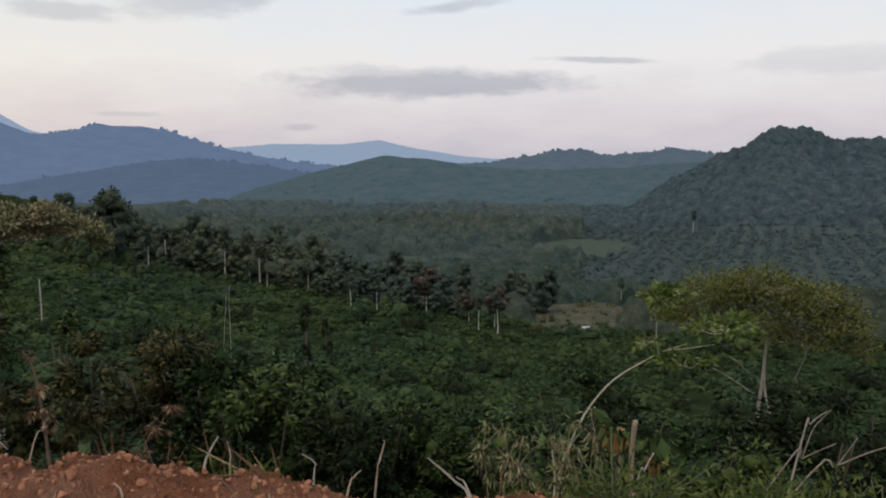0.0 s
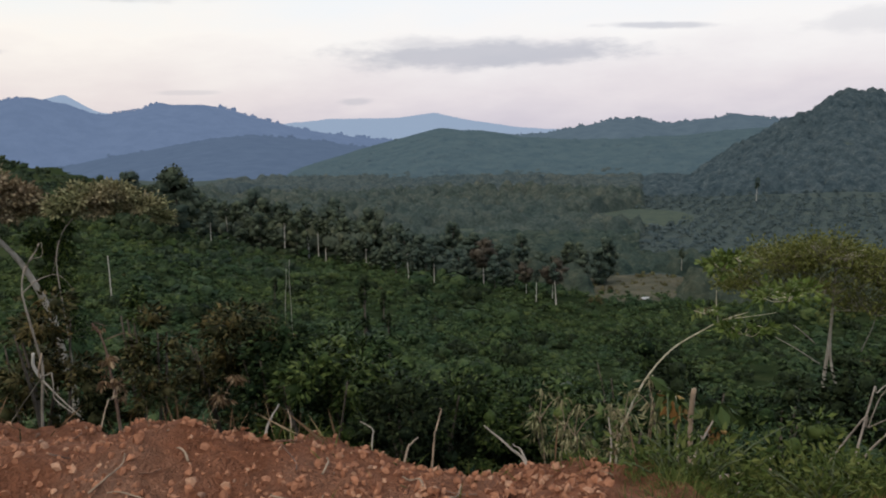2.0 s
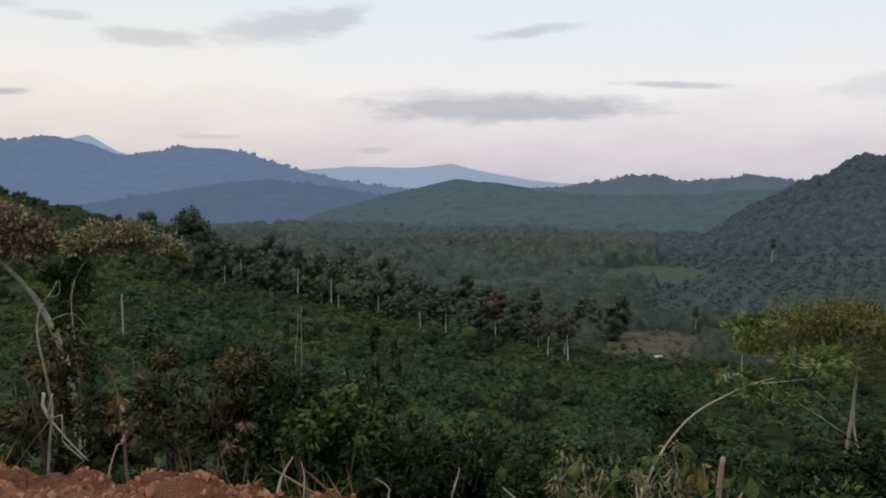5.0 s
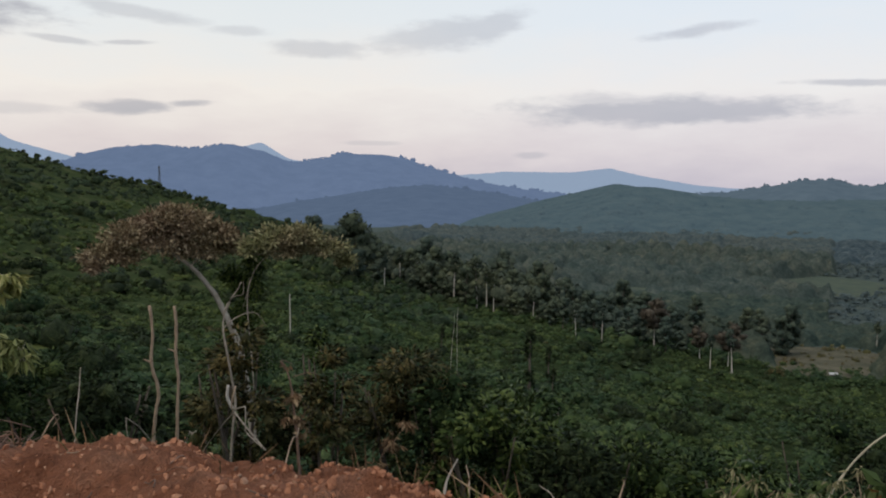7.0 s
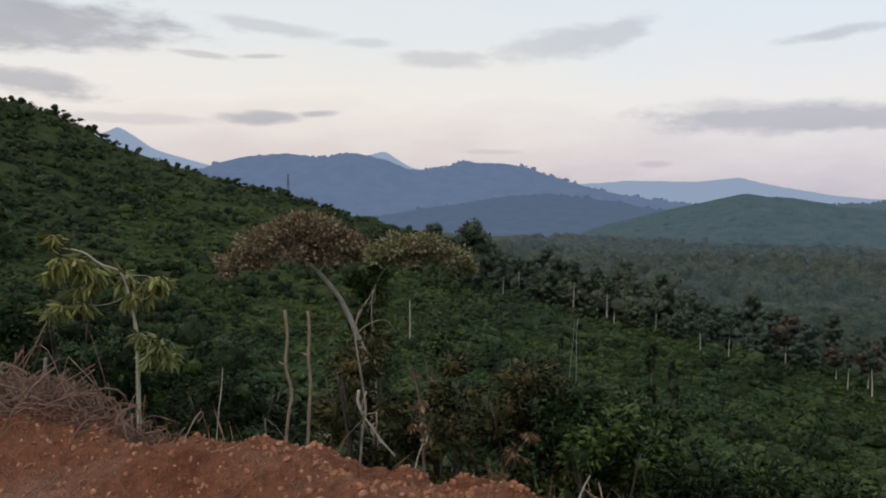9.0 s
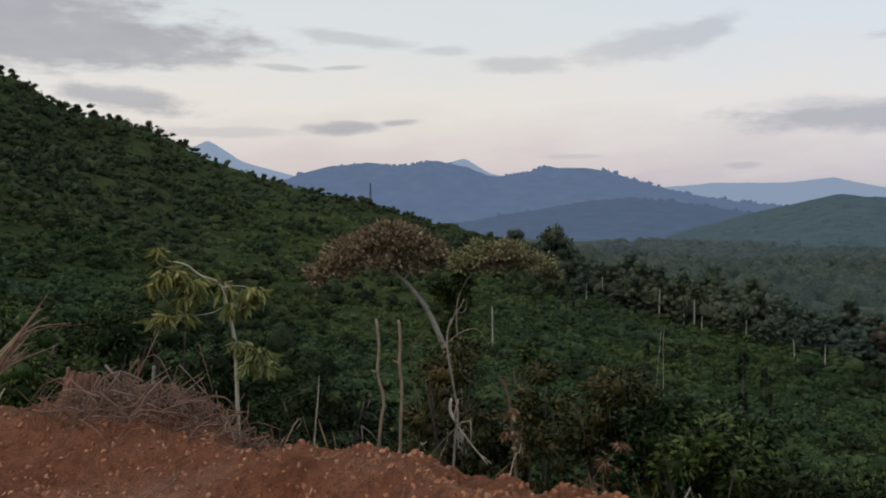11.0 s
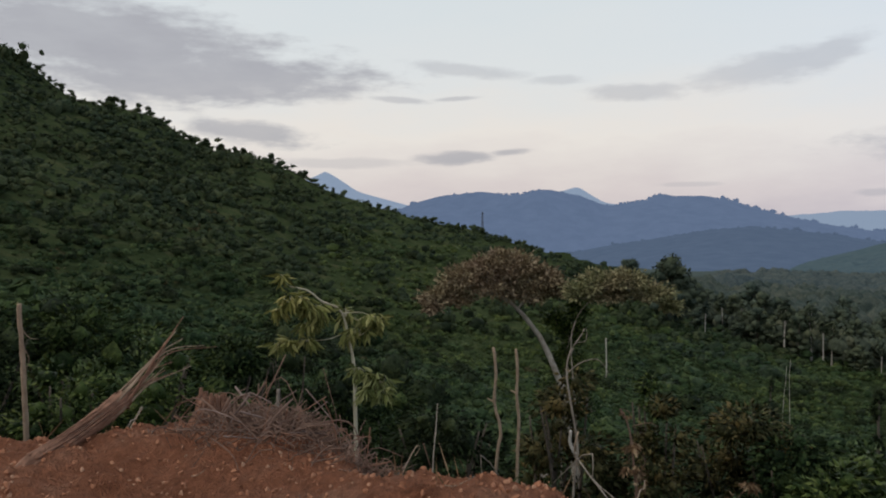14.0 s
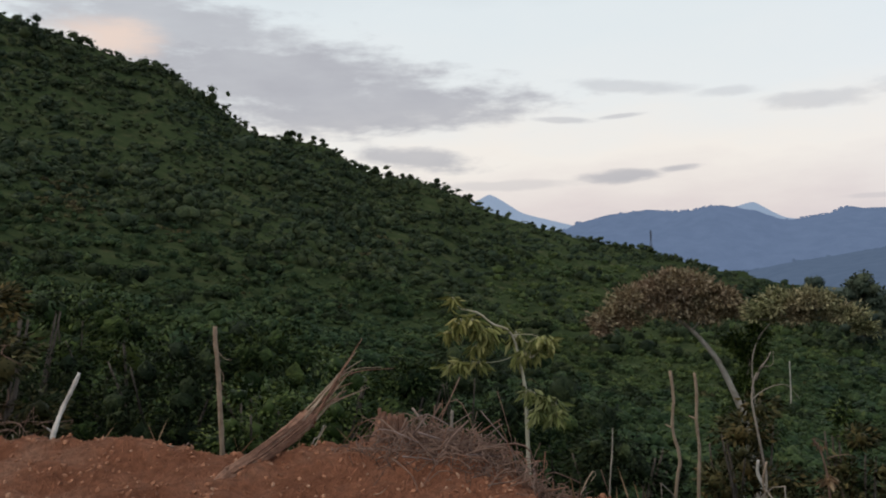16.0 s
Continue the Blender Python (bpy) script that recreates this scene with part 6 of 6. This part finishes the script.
# pale-trunked trees: bearing, distance, scale
TRUNKS = ((14.95, 326, 0.88), (13.32, 322, 0.95), (12.65, 318, 0.72), (12.17, 318, 0.74), (18.7, 352, 0.72), (17.4, 350, 0.72), (19.8, 330, 0.55), (6.45, 268, 0.5), (4.67, 262, 0.45),
          (-3.86, 236, 0.58), (-2.47, 238, 0.4), (-7.47, 300, 0.42), (-12.3, 300, 0.4), (-16.9, 600, 0.8), (9.4, 300, 0.5))


def valley_trees():
    rg = np.random.default_rng(77)
    edge = "trees along the valley edge"
    protos = [build_tree("forest_tree", "dark green forest tree with uneven crown", 13, 0.26, 4.8, 0.75, 1000, 0.62, M_TREE, M_BARK, 201, edge, 0.14),
              build_tree("forest_tree", "dark green forest tree with uneven crown", 16, 0.3, 4.8, 0.85, 1000, 0.62, M_TREE, M_BARK, 202, edge, 0.2),
              build_tree("forest_tree", "dark green forest tree with uneven crown", 10, 0.24, 5.0, 0.6, 900, 0.6, M_TREE, M_BARK, 203, edge, 0.1)]
    pale = [build_tree("pale_trunk_tree", "tall tree with bare whitish trunk and small high crown", 24, 0.42, 3.2, 0.7, 400, 0.9, M_TREE, M_PALE, 204, "pale-trunked trees", 0.66),
            build_tree("pale_trunk_tree", "tall tree with bare whitish trunk and small high crown", 21, 0.38, 2.8, 0.7, 360, 0.9, M_TREE, M_PALE, 205, "pale-trunked trees", 0.62)]
    big = build_tree("great_tree", "large round dark green tree towering over the woods", 24, 0.6, 8.0, 0.75, 2200, 0.95, M_TREE, M_BARK, 206, "", 0.12)
    brown = build_tree("brown_tree", "tree with thin reddish brown crown", 15, 0.22, 5.0, 0.7, 700, 0.8, M_REDCROWN, M_PALE, 207, "brown-crowned trees", 0.45)
    narrow = build_tree("vine_column_tree", "dead trunk wrapped in dark green vines", 11, 0.3, 1.4, 1.2, 420, 0.5, M_DARK, M_BARK, 208, "vine-wrapped trunks", 0.05)
    low = build_tree("crest_tree", "small dark round-crowned tree on the hill crest", 5.6, 0.2, 2.9, 0.8, 420, 0.55, M_UPPER, M_BARK, 209, "trees on the hill crest", 0.1)
    for row, (off, n, mean) in enumerate(((-10, 36, 0.8), (14, 42, 1.0), (44, 42, 1.1))):
        for i in range(n):
            az = -1 + 27 * (i + rg.uniform(-0.5, 0.5)) / n
            if row == 0 and min(abs(az - q[0]) for q in TRUNKS) < 0.42:
                continue
            r = np.interp(az, (0, 8, 16, 26), (268, 305, 342, 392)) + off + rg.normal() * 7
            tall = np.interp(az, (-1, 5, 11, 17, 23, 26), (0.7, 0.75, 0.95, 1.05, 0.85, 0.7)) * mean
            stand(protos[(i * 5 + row) % 3], az, r, tall * rg.uniform(0.75, 1.25), rg.uniform(0, 6.28))
    for i in range(26):
        az = rg.uniform(-9, 22)
        stand(protos[i % 3], az, treeline(az) + rg.uniform(20, 60), rg.uniform(0.7, 1.0), rg.uniform(0, 6.28))
    for i, (az, r, s) in enumerate(TRUNKS):
        stand(pale[i % 2], az, r, s, rg.uniform(0, 6.28))
    stand(big, 21.9, 318, 1.12, 0.4)
    stand(big, 24.5, 420, 0.7, 2.0)
    for az, r, s in ((1.2, 262, 0.95), (-3.6, 242, 0.8), (-1.8, 250, 0.6)):
        stand(brown, az, r, s, rg.uniform(0, 6.28))
    for az, r, s in ((9.6, 150, 1.0), (8.3, 165, 0.7), (8.0, 140, 0.5), (15.8, 190, 0.6)):
        stand(narrow, az, r, s, rg.uniform(0, 6.28))
    # trees standing up from the crest of the hillside
    for i in range(58):
        az = rg.uniform(20, 80)
        stand(low, az, 520 + rg.normal() * 8, rg.uniform(0.3, 0.65), rg.uniform(0, 6.28))
    for az, s in ((46.9, 0.9), (49.1, 1.0), (51.0, 0.8), (51.5, 0.8), (52.4, 0.9), (53.4, 0.9), (59.3, 1.0), (59.0, 1.1), (58.5, 0.9), (57.6, 0.9), (57.0, 0.8)):
        stand(low, az, 520, s, rg.uniform(0, 6.28))
    for ob in protos + pale + [big, brown, narrow, low]:
        for c in ob.children_recursive:
            bpy.data.objects.remove(c)
        bpy.data.objects.remove(ob)


valley_trees()


def bare_trunks():
    for pts, r, lab in (([(-81.91, 165.91, -32.31), (-81.88, 165.92, -26.78), (-81.96, 165.88, -21.27)], 0.30, "straight white dead trunk standing in scrub"), ([(-31.10, 115.96, -20.92), (-30.89, 116.02, -18.84), (-30.75, 116.05, -16.34)], 0.055, "thin pale dead stem in scrub"), ([(-29.88, 114.21, -20.55), (-29.91, 114.20, -17.27), (-29.78, 114.24, -15.22)], 0.055, "thin pale dead stem in scrub")):
        pole("bare_tree", pts, r, r * 0.7, M_PALE, lab, "trunk", int(r * 100), "dead trunks on the slope")


bare_trunks()


def mast():
    pts = [(-309.98, 448.25, -5.58), (-309.47, 448.60, 16.88)]
    x, y = pts[0][0], pts[0][1]
    g, top = height_at(x, y), pts[1][2]
    m = thing("radio_mast", (x, y, g), "slender dark lattice mast on the hill crest", "mast")
    h = top - g
    for a, b in ((-0.7, -0.7), (0.7, -0.7), (0.7, 0.7), (-0.7, 0.7)):
        v, f = tube([(a, b, -0.5), (a * 0.55, b * 0.55, h * 0.6), (a * 0.25, b * 0.25, h)], 0.13, 0.1, 5, 0)
        part("leg", fast_mesh("leg", v, f, (M_STEEL,)), m)
    for i in range(7):
        z = h * i / 7
        k = 0.7 * (1 - 0.65 * i / 7)
        v, f = tube([(-k, -k, z), (k, k, z + h / 7)], 0.08, 0.08, 4, 0)
        part("brace", fast_mesh("brace", v, f, (M_STEEL,)), m)
    for i in (0.78, 0.92):
        v, f = tube([(-1.4, 0, h * i), (1.4, 0, h * i)], 0.1, 0.1, 4, 0)
        part("cross_arm", fast_mesh("cross_arm", v, f, (M_STEEL,)), m)


M_STEEL, _nt, _b = material("dark_steel")
_b.inputs["Base Color"].default_value = (0.09, 0.09, 0.10, 1)
_b.inputs["Metallic"].default_value, _b.inputs["Roughness"].default_value = 0.6, 0.6
mast()


def hut(name, pts, w, d, h, label, white):
    """A small pitched-roof hut."""
    x, y = pts[0], pts[1]
    z = height_at(x, y)
    b = thing(name, (x, y, z), label, "hut")
    bm = bmesh.new()
    bmesh.ops.create_cube(bm, size=1.0)
    bmesh.ops.scale(bm, vec=(w, d, h), verts=bm.verts)
    bmesh.ops.translate(bm, vec=(0, 0, h / 2 - 0.2), verts=bm.verts)
    me = bpy.data.meshes.new("walls")
    bm.to_mesh(me)
    bm.free()
    me.materials.append(M_BARK)
    walls = part("walls", me, b)
    for nm, x0, zc, ww, hh in (("door", -w * 0.2, h * 0.32, w * 0.25, h * 0.6), ("window", w * 0.22, h * 0.45, w * 0.22, h * 0.3)):
        v = np.array([(x0 + sx * ww / 2, -d / 2 + sy * 0.03, zc + sz * hh / 2) for sx in (-1, 1) for sy in (-1, 1) for sz in (-1, 1)])
        f = [(0, 1, 3, 2), (4, 6, 7, 5), (0, 4, 5, 1), (2, 3, 7, 6), (0, 2, 6, 4), (1, 5, 7, 3)]
        part(nm, fast_mesh(nm, v, f, (M_STEEL,)), walls)
    o, t, rise = 0.12 * w, 0.08, min(1.1, 0.3 * d)
    for s in (-1, 1):
        v = [(-w / 2 - o, 0, h + rise), (w / 2 + o, 0, h + rise), (w / 2 + o, s * (d / 2 + o), h - 0.1), (-w / 2 - o, s * (d / 2 + o), h - 0.1)]
        v = np.array(v + [(a, c, e - t) for a, c, e in v])
        f = [(0, 1, 2, 3), (4, 7, 6, 5), (0, 4, 5, 1), (1, 5, 6, 2), (2, 6, 7, 3), (3, 7, 4, 0)]
        part("roof_slope", fast_mesh("roof_slope", v, f, (M_WHITE if white else M_STEEL,)), b)


M_WHITE, _nt, _b = material("white_sheet_roof")
_nt.links.new(ramp_node(_nt, noise_node(_nt, 1.5, 4), ((0.3, (0.42, 0.43, 0.44)), (0.7, (0.6, 0.6, 0.6)))), _b.inputs["Base Color"])
_b.inputs["Roughness"].default_value = 0.5
hut("valley_hut", [(43.54, 248.24, -48.77)][0], 1.8, 1.2, 0.9, "small hut with white sheet roof among valley trees", True)
hut("crest_hut", [(-415.59, 319.26, 56.84)][0], 4.5, 3.0, 4.0, "small hut on the hill crest among trees", True)


# ---- grass and weeds along the edge ----
def grass(name, label, az0, az1, n, off, spread, tall, mat, seed):
    rg = np.random.default_rng(seed)
    az = rg.uniform(az0, az1, n)
    r = np.interp(az, EDGE_AZ, EDGE_R) + off + rg.normal(size=n) * spread
    clumpy = vnoise(az * 0.7, r * 1.5, 5) + 0.5
    keep = rg.random(n) < clumpy * 1.3
    az, r = az[keep], r[keep]
    x, y = -np.sin(np.radians(az)) * r, np.cos(np.radians(az)) * r
    c = np.stack([x, y, land(x, y)[0] - 0.02], -1)
    d = rg.normal(size=(len(c), 3)) * 0.75
    d[:, 2] = 1
    v, f = leaf_quads(rg, c, d, tall, tall * 0.045, 0.05)
    tagged(new(name, fast_mesh(name, v, f, (mat,))), label, "grass", kind="stuff")


grass("edge_grass", "bright green grass on the shoulder's edge", -34, -13, 15000, -0.1, 0.32, 0.085, M_GRASS, 1)
grass("edge_weeds", "low green weeds along the dirt edge", -15, 14, 2600, 0.3, 0.3, 0.12, M_GRASS, 2)
grass("edge_weeds_sparse", "sparse weeds along the dirt edge", 14, 80, 2600, 0.6, 0.3, 0.15, M_SHRUB, 3)
grass("dry_grass", "dry tan grass stems at the edge", -20, 80, 900, 0.5, 0.35, 0.28, M_DRY, 4)


def weed_patch(spots, n, leaf, mat, label, seed):
    rg = np.random.default_rng(seed)
    for i, c in enumerate(spots):
        g = height_at(c[0], c[1])
        w = thing("weed", (c[0], c[1], g), label, "weed", "weeds on the edge")
        p = rg.normal(size=(n, 3)) * (0.16, 0.16, 0.06)
        p[:, 2] = np.abs(p[:, 2]) + 0.05 + max(0.0, (c[2] - g) * 0.5)
        d = p * (3, 3, 0) + rg.normal(size=(n, 3)) * 0.4 + (0, 0, 0.4)
        v, f = leaf_quads(rg, p, d, leaf, leaf * 0.4)
        part("leaves", fast_mesh("leaves", v, f, (mat,)), w)
        v, f = join([tube(spline([(0, 0, -0.05), q * 0.6, q], 5), 0.006, 0.003, 4, 0.1, 1) for q in p[:14]])
        part("stems", fast_mesh("stems", v, f, (M_SHRUBSTEM,), None, True), w, kind="stuff")


M_SHRUBSTEM = bark_material("green_stems", (0.07, 0.09, 0.04), (0.13, 0.15, 0.07))
weed_patch([(-0.03, 4.38, -0.26), (0.29, 4.79, -0.42), (0.50, 4.78, -0.48), (0.82, 5.15, -0.48), (1.04, 4.92, -0.52), (1.17, 4.69, -0.48), (-0.53, 4.84, -0.36), (1.67, 5.39, -0.63), (2.24, 6.16, -0.82), (2.19, 5.22, -0.59), (2.49, 4.88, -0.51)], 90, 0.11, M_SHRUB, "bushy green weed at the rough edge", 51)
weed_patch([(1.25, 3.50, 0.00), (1.45, 3.54, 0.00), (1.59, 3.45, 0.00), (1.78, 3.52, 0.00), (1.88, 3.41, 0.00), (2.08, 3.51, -0.00), (1.11, 3.52, -0.00), (0.97, 3.48, 0.00), (1.59, 3.65, 0.00), (1.40, 3.71, 0.00), (1.91, 3.64, 0.00), (2.11, 3.38, 0.00), (1.22, 3.67, 0.00), (1.59, 3.33, 0.00)], 230, 0.045, M_GRASSY, "leafy bright green weed on the grassy shoulder", 53)
weed_patch([(-2.61, 5.39, -0.32), (-2.40, 5.27, -0.27), (-2.91, 5.69, -0.42)], 110, 0.10, M_SHRUB, "low grey-green weed on the dirt edge", 52)
